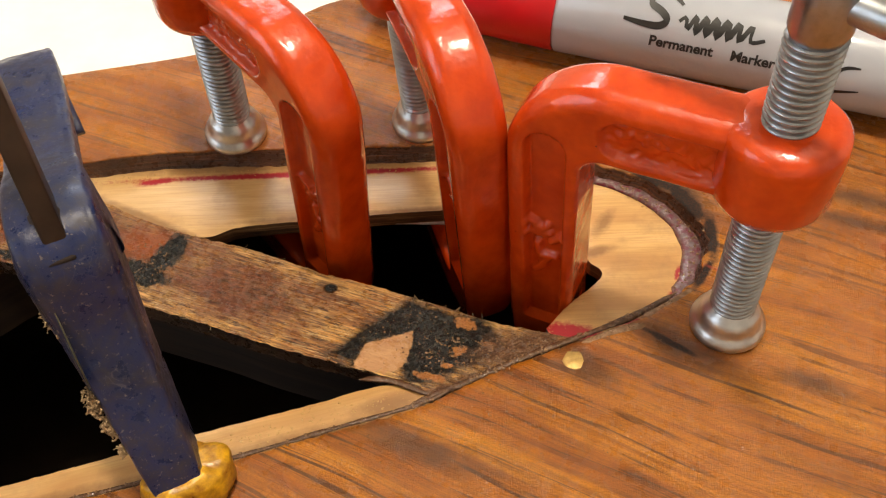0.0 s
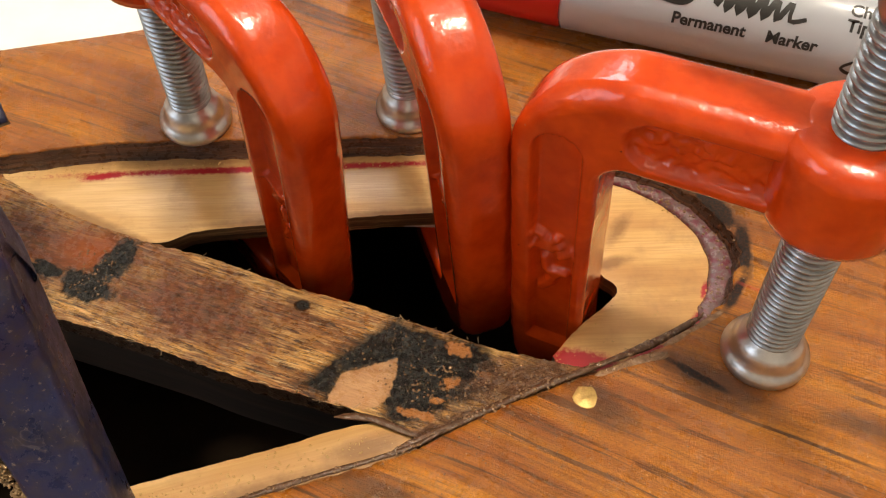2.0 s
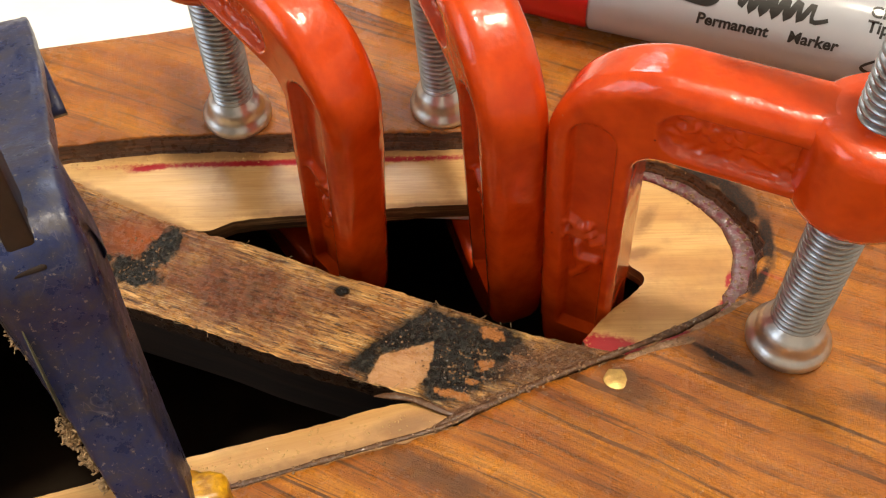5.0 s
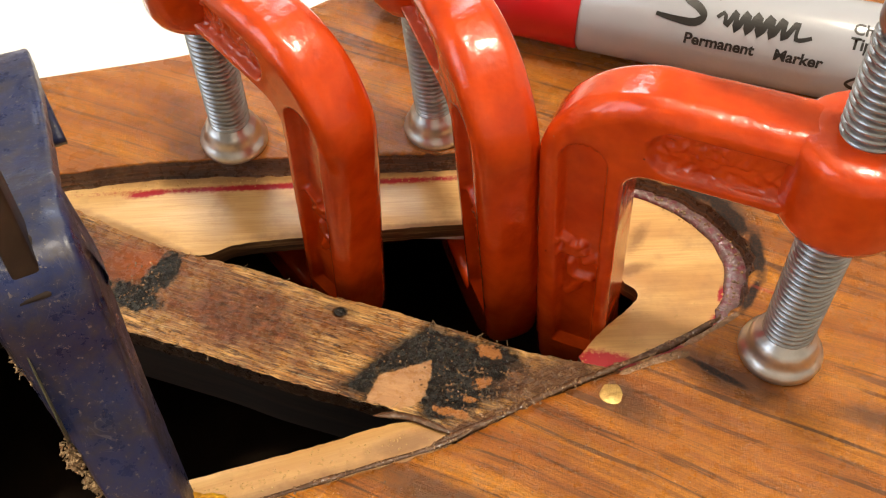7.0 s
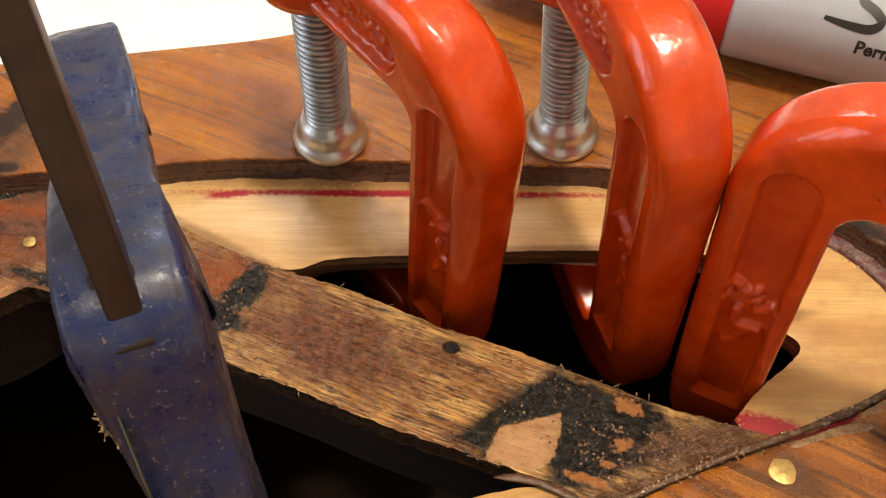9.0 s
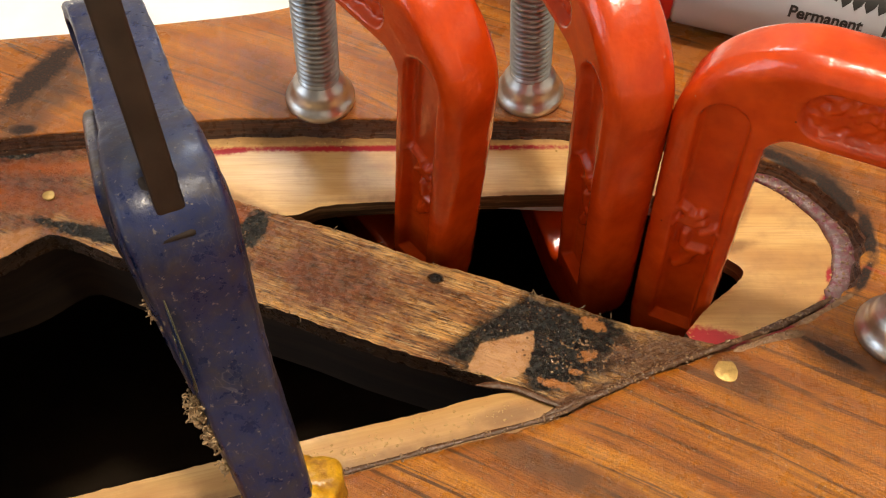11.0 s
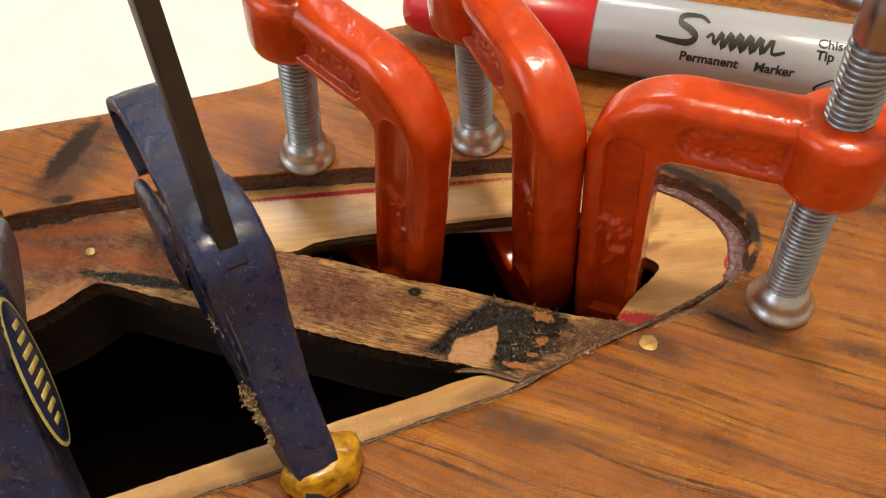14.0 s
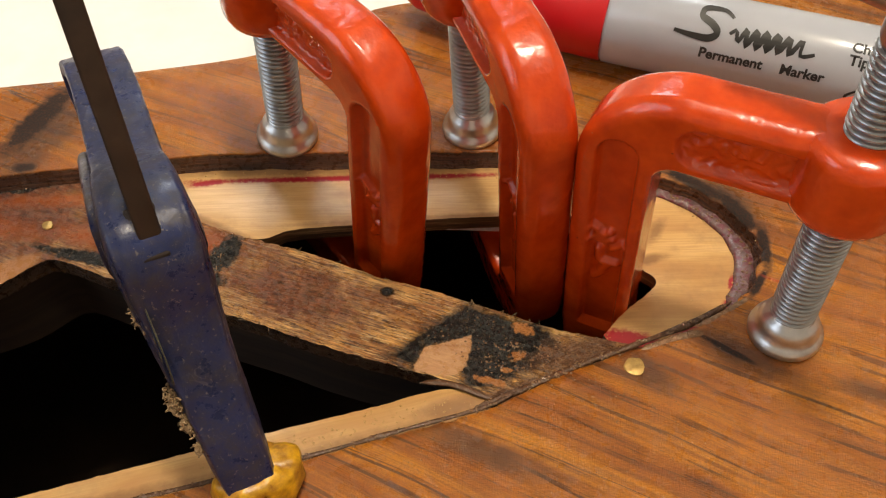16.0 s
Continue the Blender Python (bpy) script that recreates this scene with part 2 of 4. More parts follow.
    # Tiny glints on the varnish, painted as pale specks.
    glint_specks = m.math("MULTIPLY", specks, some)
    col = m.mix(m.math("MULTIPLY", glint_specks, 0.35), col, (0.85, 0.66, 0.46))
    grit = m.noise(m.mapped((1, 1, 1)), 2.6, 4.0, 0.75)
    col = m.mix(m.ramp(grit, [(0.38, 0.40), (0.56, 0.0)]), col, (0.13, 0.038, 0.006))
    rough = m.ramp(m.noise(m.mapped((0.25, 0.25, 0.25)), 1.0, 4.0), [(0.35, 0.15), (0.65, 0.42)])
    rough = m.mix(char, rough, (0.85, 0.85, 0.85))
    n1 = m.bump(grit, 0.8, 0.18)
    n2 = m.bump(m.math("ADD", fine, hair), 0.5, 0.16, n1)
    n3 = m.bump(specks, 0.6, 0.12, n2)
    m.set(base_color=col, roughness=rough, normal=n3)
    m.bsdf.inputs["Coat Weight"].default_value = 0.05
    m.bsdf.inputs["Coat Roughness"].default_value = 0.15
    m.bsdf.inputs["Specular IOR Level"].default_value = 0.38
    return m.mat


def make_ply_edge():
    m = Nodes("dark_laminated_edge")
    x, y, z = m.xyz()
    wave = m.noise(m.mapped((0.06, 0.06, 2.6)), 1.0, 4.0, 0.7, 0.4)
    col = m.ramp(wave, [(0.30, (0.018, 0.008, 0.005)), (0.48, (0.075, 0.030, 0.014)), (0.62, (0.17, 0.075, 0.032)), (0.78, (0.30, 0.15, 0.07))])
    col = m.mix(m.ramp(m.noise(m.mapped((0.2, 0.2, 0.4)), 1.0, 4.0), [(0.45, 0.0), (0.7, 0.7)]), col, (0.03, 0.012, 0.008))
    m.set(base_color=col, roughness=m.ramp(m.noise(m.mapped((0.8, 0.8, 0.8)), 1.0, 4.0), [(0.4, 0.15), (0.6, 0.55)]), normal=m.bump(wave, 0.9, 0.4))
    return m.mat


def make_pale_wood(name, ink, stain=None, turn=-5.0, tone=1.0):
    m = Nodes(name)
    grain = m.noise(m.mapped((0.09, 2.4, 2.4), turn), 1.0, 6.0, 0.7, 0.4)
    broad = m.noise(m.mapped((0.035, 0.14, 0.14), turn, (3, 1, 0)), 1.0, 3.0)
    col = m.ramp(broad, [(at, tuple(tone * c for c in rgb)) for at, rgb in ((0.30, (0.46, 0.24, 0.075)), (0.52, (0.62, 0.38, 0.14)), (0.72, (0.74, 0.51, 0.24)))])
    col = m.mix(m.ramp(grain, [(0.36, 0.42), (0.58, 0.0)]), col, (0.42, 0.20, 0.065))
    dirt = m.noise(m.mapped((0.10, 0.10, 0.10), 0, (8, 8, 0)), 1.0, 5.0, 0.65)
    col = m.mix(m.ramp(dirt, [(0.55, 0.0), (0.80, 0.55)]), col, (0.24, 0.12, 0.05))
    col = m.mix(m.math("MULTIPLY", m.blobs(ink, 0.8, 1.6, 0.3, 2), 1.0), col, (0.33, 0.003, 0.012))
    if stain:
        col = m.mix(m.math("MULTIPLY", m.blobs(stain, 0.7, 0.5, 0.5, 4), 0.7), col, (0.20, 0.085, 0.025))
    # cut edge of the plywood below its face
    ply = m.noise(m.mapped((0.05, 0.05, 1.7), 0, (0, 0, 4)), 1.0, 4.0, 0.7, 0.3)
    edge = m.ramp(ply, [(0.35, (0.03, 0.014, 0.008)), (0.5, (0.14, 0.07, 0.03)), (0.66, (0.40, 0.24, 0.11))])
    geo = m.tree.nodes.new("ShaderNodeNewGeometry")
    split = m.tree.nodes.new("ShaderNodeSeparateXYZ")
    m.put(split.inputs[0], geo.outputs["True Normal"])
    col = m.mix(m.ramp(split.outputs[2], [(0.35, 0.0), (0.6, 1.0)]), edge, col)
    rough = m.ramp(dirt, [(0.35, 0.28), (0.7, 0.5)])
    m.set(base_color=col, roughness=rough, normal=m.bump(grain, 0.4, 0.15))
    m.bsdf.inputs["Coat Weight"].default_value = 0.3
    m.bsdf.inputs["Coat Roughness"].default_value = 0.25
    return m.mat


def make_strip_wood():
    m = Nodes("burnt_strip_wood")
    grain = m.noise(m.mapped((0.11, 2.2, 2.2), 19), 1.0, 6.0, 0.72, 0.5)
    pores = m.noise(m.mapped((0.24, 2.9, 2.9), 19, (5, 1, 0)), 1.0, 5.0, 0.75, 0.3)
    broad = m.noise(m.mapped((0.05, 0.20, 0.20), 15, (2, 6, 0)), 1.0, 6.0, 0.65, 0.4)
    col = m.ramp(broad, [(0.30, (0.17, 0.055, 0.014)), (0.43, (0.40, 0.165, 0.042)), (0.55, (0.66, 0.34, 0.095)), (0.72, (0.86, 0.54, 0.19))])
    col = m.mix(m.ramp(grain, [(0.36, 0.95), (0.47, 0.45), (0.58, 0.0)]), col, (0.070, 0.022, 0.007))
    col = m.mix(m.ramp(pores, [(0.41, 0.95), (0.50, 0.0)]), col, (0.035, 0.012, 0.005))
    col = m.mix(m.ramp(m.noise(m.mapped((0.3, 4.0, 4.0), 15, (1, 9, 0)), 1.0, 4.0, 0.7), [(0.54, 0.0), (0.66, 0.6)]), col, (0.90, 0.66, 0.34))
    dirty = m.blobs([(-25, 115.5, 14, 7, -18), (-16, 111, 7, 2.4, -24), (-50, 126, 24, 6, -20), (-82, 131, 28, 13, -10)], 1.3, 0.22, 0.55, 4)
    soot = m.ramp(m.noise(m.mapped((0.5, 1.6, 1.6), 15, (4, 4, 0)), 1.0, 6.0, 0.75), [(0.36, (0.030, 0.009, 0.006)), (0.52, (0.15, 0.042, 0.022)), (0.70, (0.38, 0.14, 0.070))])
    col = m.mix(m.math("MULTIPLY", dirty, 0.85), col, soot)
    ember = m.blobs([(-43.5, 125.0, 4.5, 3.2, -20), (-63, 125.5, 10, 2.2, -12), (-86, 128, 12, 2.4, -8), (-75, 135, 14, 1.6, 6)], 0.9, 0.4, 0.6, 6)
    col = m.mix(m.math("MULTIPLY", ember, 0.75), col, (0.36, 0.085, 0.014))
    char = m.blobs([(-39.0, 123.0, 2.6, 5.0, -20), (-42.5, 118.3, 5.0, 2.6, -25), (-50, 121.5, 4.0, 1.4, -20), (-63, 120.9, 13, 1.3, -12), (-86, 137.5, 14, 1.6, 14)], 0.85, 0.40, 0.14)
    burn = m.math("MAXIMUM", m.patch([(6, 97.0), (10, 96.6), (16, 99.2), (22, 102.4), (23.2, 105.5), (21, 109), (13, 112), (6, 114), (5.4, 105)], 2.0, 0.45, 0.9, 21),
                  m.math("MAXIMUM", m.patch([(-6.6, 102.4), (-1.8, 99.4), (-0.2, 104), (-0.4, 108.4)], 1.6, 0.5, 0.9, 23), m.patch([(-1.6, 103.6), (7.6, 106.6), (7.4, 114.6), (-1.4, 107.9)], 1.6, 0.5, 0.9, 25)))
    char = m.math("MAXIMUM", char, burn)
    speck = m.ramp(m.noise(m.mapped((1.1, 1.1, 1.1), 0, (3, 3, 0)), 1.0, 6.0, 0.75), [(0.40, (0.003, 0.003, 0.003)), (0.54, (0.016, 0.015, 0.012)), (0.63, (0.060, 0.046, 0.030)), (0.72, (0.22, 0.11, 0.045))])
    col = m.mix(char, col, speck)
    bare = m.patch([(-2.2, 99.9), (3, 98.6), (6.2, 100), (7.4, 104.4), (7.4, 107.2), (-0.6, 104.2)], 1.0, 0.6, 0.15, 9)
    col = m.mix(bare, col, m.ramp(m.noise(m.mapped((0.25, 1.2, 1.2), 10), 1.0, 5.0, 0.7), [(0.3, (0.42, 0.20, 0.085)), (0.7, (0.64, 0.37, 0.18))]))
    chips = m.blobs([(16.5, 109.0, 1.9, 1.1, -15), (15.4, 103.4, 1.3, 0.9, 20), (10.5, 98.2, 2.6, 0.7, -15), (20.5, 104.6, 1.2, 0.7, 0), (13.5, 100.4, 0.9, 0.6, 0), (-55, 123.5, 3, 0.6, -14)], 1.5, 0.9, 0.2, 11)
    col = m.mix(chips, col, (0.44, 0.18, 0.055))
    tail = m.blobs([(26, 103.6, 8.5, 4.6, 30), (13, 95.4, 12, 1.4, 25)], 0.8, 0.35, 0.4, 13)
    mud = m.ramp(m.noise(m.mapped((0.4, 1.3, 1.3), -28), 1.0, 6.0, 0.75, 0.6), [(0.32, (0.030, 0.014, 0.009)), (0.5, (0.13, 0.062, 0.034)), (0.7, (0.34, 0.20, 0.12))])
    col = m.mix(m.math("MULTIPLY", tail, 0.92), col, mud)
    pale_end = m.blobs([(-79, 116.0, 8, 2.2, 40)], 0.4, 0.4, 0.2, 15)
    col = m.mix(pale_end, col, (0.46, 0.20, 0.07))
    # The small hole's shaded depth is painted near-black, with a browner ring round it.
    hole = m.blobs([(-8.0, 116.0, 1.1, 0.9, 0)], 0.30, 0.9, 0.2, 17)
    ring = m.blobs([(-8.2, 116.2, 2.7, 1.8, 0)], 0.6, 0.7, 0.5, 18)
    col = m.mix(m.math("MULTIPLY", ring, 0.6), col, (0.11, 0.045, 0.02))
    col = m.mix(hole, col, (0.004, 0.003, 0.002))
    wet = m.noise(m.mapped((0.7, 0.7, 0.7), 0, (6, 1, 0)), 1.0, 5.0, 0.7)
    rough = m.mix(m.math("MAXIMUM", char, m.math("MAXIMUM", tail, m.math("MULTIPLY", dirty, 0.6))), m.ramp(wet, [(0.38, 0.16), (0.62, 0.54)]), m.ramp(wet, [(0.46, 0.07), (0.60, 0.42)]))
    crackle = m.noise(m.mapped((1.5, 1.5, 1.5), 0, (2, 2, 2)), 1.0, 6.0, 0.75)
    h = m.math("MULTIPLY", crackle, m.math("ADD", 0.25, m.math("MAXIMUM", char, m.math("MAXIMUM", tail, m.math("MULTIPLY", dirty, 0.7)))))
    n1 = m.bump(m.math("ADD", grain, m.math("MULTIPLY", pores, 0.6)), 0.9, 0.30)
    n2 = m.bump(h, 0.75, 0.55, n1)
    n3 = m.bump(m.math("MULTIPLY", hole, -1.0), 1.0, 0.9, n2)
    # Steep faces take a darker, layered colour than the top.
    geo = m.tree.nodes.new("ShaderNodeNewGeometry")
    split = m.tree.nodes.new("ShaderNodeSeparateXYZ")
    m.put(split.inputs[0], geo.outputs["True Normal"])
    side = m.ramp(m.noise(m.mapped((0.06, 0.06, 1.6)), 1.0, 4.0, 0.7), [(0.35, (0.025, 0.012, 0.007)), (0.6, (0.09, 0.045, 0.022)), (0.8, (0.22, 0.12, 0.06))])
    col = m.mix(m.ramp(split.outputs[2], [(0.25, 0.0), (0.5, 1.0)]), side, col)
    m.set(base_color=col, roughness=rough, normal=n3)
    return m.mat


# Brown wood with the shade of the hollow darkened into its colour.
def make_shaded_wood():
    m = Nodes("shaded_inner_wood")
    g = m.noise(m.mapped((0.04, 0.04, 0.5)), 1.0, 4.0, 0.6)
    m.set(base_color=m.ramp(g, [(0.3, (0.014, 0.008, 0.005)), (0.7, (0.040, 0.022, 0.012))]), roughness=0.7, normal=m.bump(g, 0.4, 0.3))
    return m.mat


def make_orange():
    m = Nodes("orange_enamel_paint")
    lump = m.noise(m.mapped((0.22, 0.22, 0.22)), 1.0, 3.0, 0.55)
    tiny = m.noise(m.mapped((1.3, 1.3, 1.3)), 1.0, 3.0, 0.6)
    col = m.ramp(lump, [(0.3, (0.56, 0.046, 0.003)), (0.7, (0.74, 0.076, 0.005))])
    chip = m.ramp(m.noise(m.mapped((0.30, 0.30, 0.30), 0, (5, 5, 2)), 1.0, 4.0, 0.6), [(0.735, 0.0), (0.75, 1.0)])
    col = m.mix(chip, col, (0.42, 0.26, 0.16))
    pit = m.ramp(m.voronoi(m.mapped((1, 1, 1)), 0.16), [(0.018, 1.0), (0.028, 0.0)])
    col = m.mix(pit, col, (0.05, 0.012, 0.006))
    n1 = m.bump(lump, 0.45, 0.7)
    n2 = m.bump(tiny, 0.25, 0.14, n1)
    m.set(base_color=col, roughness=m.ramp(tiny, [(0.3, 0.15), (0.7, 0.24)]), normal=n2)
    m.bsdf.inputs["Coat Weight"].default_value = 0.4
    m.bsdf.inputs["Coat Roughness"].default_value = 0.06
    return m.mat


def make_zinc():
    m = Nodes("zinc_plated_steel")
    a = m.noise(m.mapped((0.5, 0.5, 0.5)), 1.0, 4.0, 0.6)
    b = m.noise(m.mapped((2.5, 2.5, 2.5)), 1.0, 3.0)
    col = m.ramp(a, [(0.3, (0.34, 0.37, 0.40)), (0.6, (0.46, 0.49, 0.52)), (0.85, (0.42, 0.41, 0.38))])
    m.set(base_color=col, metallic=1.0, roughness=m.ramp(a, [(0.3, 0.28), (0.7, 0.42)]), normal=m.bump(b, 0.10, 0.05))
    return m.mat


def make_blue(name, dirt):
    m = Nodes(name)
    a = m.noise(m.mapped((0.12, 0.12, 0.12)), 1.0, 4.0, 0.6)
    col = m.ramp(a, [(0.3, (0.006, 0.012, 0.050)), (0.7, (0.014, 0.026, 0.105))])
    cluster = m.ramp(m.noise(m.mapped((0.08, 0.08, 0.08), 0, (3, 1, 4)), 1.0, 3.0, 0.6), [(0.52, 0.0), (0.66, 1.0)])

    def thin_lines(scale, turn, offset, at):
        n = m.noise(m.mapped(scale, turn, offset), 1.0, 3.0, 0.55, 0.8)
        return m.ramp(n, [(at - 0.006, 0.0), (at, 1.0), (at + 0.006, 0.0)])

    scr = m.math("MAXIMUM", thin_lines((0.05, 0.30, 0.10), 35, (2, 2, 2), 0.55), m.math("MAXIMUM", thin_lines((0.25, 0.06, 0.12), -25, (6, 2, 2), 0.56), thin_lines((0.16, 0.2, 0.16), 10, (1, 8, 5), 0.60)))
    scr = m.math("MULTIPLY", scr, cluster)
    col = m.mix(m.math("MULTIPLY", scr, 0.42), col, (0.26, 0.23, 0.22))
    grime = m.noise(m.mapped((0.35, 0.35, 0.35), 0, (1, 7, 3)), 1.0, 6.0, 0.72)
    col = m.mix(m.ramp(grime, [(0.58 - 0.16 * dirt, 0.0), (0.78 - 0.16 * dirt, 0.85 * dirt)]), col, (0.060, 0.045, 0.030))
    fleck = m.noise(m.mapped((1.6, 1.6, 1.6), 0, (4, 4, 9)), 1.0, 3.0, 0.7)
    col = m.mix(m.ramp(fleck, [(0.62, 0.0), (0.68, 0.7 * dirt)]), col, (0.32, 0.27, 0.19))
    height = m.math("ADD", grime, m.math("MULTIPLY", fleck, 0.4))
    m.set(base_color=col, roughness=m.ramp(grime, [(0.35, 0.20), (0.68, 0.60)]), normal=m.bump(height, 0.4, 0.2))
    return m.mat


def make_plain(name, lo, hi, rough, scale=0.4, bump=0.2, metallic=0.0, coat=0.0, depth=0.2):
    m = Nodes(name)
    a = m.noise(m.mapped((scale, scale, scale)), 1.0, 4.0, 0.6)
    m.set(base_color=m.ramp(a, [(0.3, lo), (0.7, hi)]), roughness=m.ramp(a, [(0.3, rough * 0.85), (0.7, rough * 1.15)]), metallic=metallic, normal=m.bump(a, bump, depth))
    m.bsdf.inputs["Coat Weight"].default_value = coat
    return m.mat


def make_glue(name, colour, alpha, stain=None):
    m = Nodes(name)
    a = m.noise(m.mapped((0.9, 0.9, 0.9)), 1.0, 5.0, 0.65)
    col = m.ramp(a, [(0.3, tuple(c * 0.5 for c in colour)), (0.7, colour)])
    if stain:
        b = m.noise(m.mapped((0.7, 0.7, 0.7), 0, (3, 5, 1)), 1.0, 6.0, 0.7)
        col = m.mix(m.ramp(b, [(0.46, 0.0), (0.60, 0.9)]), col, stain)
    m.set(base_color=col, roughness=m.ramp(a, [(0.35, 0.06), (0.65, 0.35)]), normal=m.bump(a, 0.6, 0.4))
    m.bsdf.inputs["Transmission Weight"].default_value = alpha
    m.bsdf.inputs["IOR"].default_value = 1.45
    return m.mat


TOP = make_top_wood()
PLY = make_ply_edge()
STRIP = make_strip_wood()
SHADED = make_shaded_wood()
# Near-black colour and low gloss put the shade inside the body into its wood.
INSIDE_SHADE = make_plain("shaded_black_inside", (0.012, 0.008, 0.005), (0.028, 0.018, 0.011), 0.9, 0.05, 0.2)
INSIDE_SHADE.node_tree.nodes["Principled BSDF"].inputs["Specular IOR Level"].default_value = 0.12
ORANGE = make_orange()
ZINC = make_zinc()
BLUE = make_blue("dark_blue_worn_plastic", 0.70)
GRIMY = make_blue("grimy_blue_black_plastic", 1.0)
LEDGE_BACK = make_pale_wood("pale_back_patch", [(-17, 144.6, 33, 0.75, 5.2), (-46, 141.6, 4, 0.8, 12)], [(-20, 147, 40, 1.6, 5), (-45, 131.5, 14, 1.0, -24), (5, 135.4, 26, 0.8, 7)])
LEDGE_RIGHT = make_pale_wood("pale_side_patch", [(35, 107.9, 6.5, 1.7, -10), (43.5, 108.9, 4.5, 0.8, 32), (52.6, 115.6, 2.4, 0.9, 55), (54.6, 121.5, 1.6, 0.5, 70)], [(40, 126, 3.5, 1.0, 20), (42, 133, 3, 1.2, 60)], -5.0, 1.12)
LEDGE_FRONT = make_pale_wood("pale_front_patch", [(-300, 0, 1, 1, 0)], [(-14, 84.6, 26, 1.5, 19), (-50, 73.5, 22, 1.2, 17), (4, 93, 5, 1.6, 20)], -18)
PAPER = make_plain("white_paper_towel", (0.82, 0.81, 0.79), (0.92, 0.91, 0.89), 0.9, 0.06, 0.5, 0, 0, 0.6)
BARREL = make_plain("white_marker_plastic", (0.42, 0.45, 0.51), (0.46, 0.49, 0.55), 0.16, 0.05, 0.05, 0, 0.3)
CAP = make_plain("red_marker_plastic", (0.52, 0.006, 0.012), (0.62, 0.010, 0.016), 0.35, 0.06, 0.05, 0, 0.2)
INK = make_plain("black_print", (0.012, 0.012, 0.012), (0.02, 0.02, 0.02), 0.5)
BRASS = make_plain("brass_chip", (0.38, 0.24, 0.07), (0.66, 0.46, 0.16), 0.38, 0.9, 0.8, 0.6)
YELLOW = make_plain("yellow_rubber", (0.22, 0.075, 0.006), (0.82, 0.46, 0.015), 0.32, 0.45, 0.5, 0, 0.1, 0.5)
STEEL = make_plain("dark_steel_bar", (0.028, 0.019, 0.014), (0.060, 0.040, 0.028), 0.48, 0.2, 0.3, 0.4)
LINT = make_plain("beige_lint", (0.24, 0.155, 0.075), (0.46, 0.32, 0.18), 0.9, 0.9, 0.6)
GLUE = make_glue("clear_wet_glue", (0.32, 0.175, 0.085), 0.0)
SPATTER = make_plain("wet_spatter_gloss", (0.12, 0.060, 0.028), (0.30, 0.17, 0.08), 0.10, 0.6, 0.0, 0, 1.0)
PALE_SPATTER = make_plain("wet_pale_gloss", (0.52, 0.32, 0.12), (0.64, 0.42, 0.18), 0.10, 0.6, 0.0, 0, 1.0)
PALE_SPATTER.node_tree.nodes["Principled BSDF"].inputs["Specular IOR Level"].default_value = 0.9
SPATTER.node_tree.nodes["Principled BSDF"].inputs["Specular IOR Level"].default_value = 0.9
PADS = make_plain("bright_zinc_pad", (0.58, 0.60, 0.63), (0.74, 0.75, 0.76), 0.34, 0.5, 0.4, 1.0, 0, 0.12)
WET = make_glue("dark_wet_glue", (0.13, 0.062, 0.030), 0.0)
PINK = make_glue("pink_stained_glue", (0.22, 0.13, 0.13), 0.15, (0.14, 0.012, 0.028))
STICKER = make_plain("navy_label", (0.008, 0.016, 0.055), (0.014, 0.024, 0.075), 0.3, 0.4, 0.1)
STICKER_INK = make_plain("yellow_print", (0.45, 0.38, 0.09), (0.62, 0.54, 0.16), 0.4, 0.5, 0.1)
WORN_INK = make_plain("worn_yellow_print", (0.05, 0.05, 0.035), (0.20, 0.18, 0.09), 0.5, 0.5, 0.2)
WALLS = make_plain("painted_wall", (0.76, 0.73, 0.68), (0.80, 0.77, 0.72), 0.9, 0.002, 0.1)
TABLE = make_plain("table_wood", (0.20, 0.11, 0.05), (0.28, 0.16, 0.08), 0.5, 0.01, 0.1)

# ---- the room, closed round the bench ----
def box_room():
    x0, x1, y0, y1, z0, z1 = -2.0, 2.0, -2.0, 2.2, -0.95, 1.75
    t = 0.1
    slabs = {
        "floor": ((x0 - t, y0 - t, z0 - t), (x1 + t, y1 + t, z0)),
        "ceiling": ((x0 - t, y0 - t, z1), (x1 + t, y1 + t, z1 + t)),
        "wall_north": ((x0 - t, y1, z0), (x1 + t, y1 + t, z1)),
        "wall_south": ((x0 - t, y0 - t, z0), (x1 + t, y0, z1)),
        "wall_west": ((x0 - t, y0, z0), (x0, y1, z1)),
        "wall_east": ((x1, y0, z0), (x1 + t, y1, z1)),
    }
    for name, (a, b) in slabs.items():
        bm = bmesh.new()
        bmesh.ops.create_cube(bm, size=1.0)
        for v in bm.verts:
            v.co = Vector([a[i] if v.co[i] < 0 else b[i] for i in range(3)])
        ob = part(name, bm, TABLE if name == "floor" else WALLS)
        tagged(ob, "plain painted room surface round the workbench", "wall" if "wall" in name else name, kind="structure")


box_room()

TABLE_Z = -92.0
bm = rounded_box(1400, 900, 30, 3)
bmesh.ops.translate(bm, vec=(0, 0.12, (TABLE_Z - 15) * MM), verts=bm.verts)
bench = part("tabletop", bm, TABLE)
tagged(bench, "brown wooden bench top under the instrument", "bench top", kind="structure")

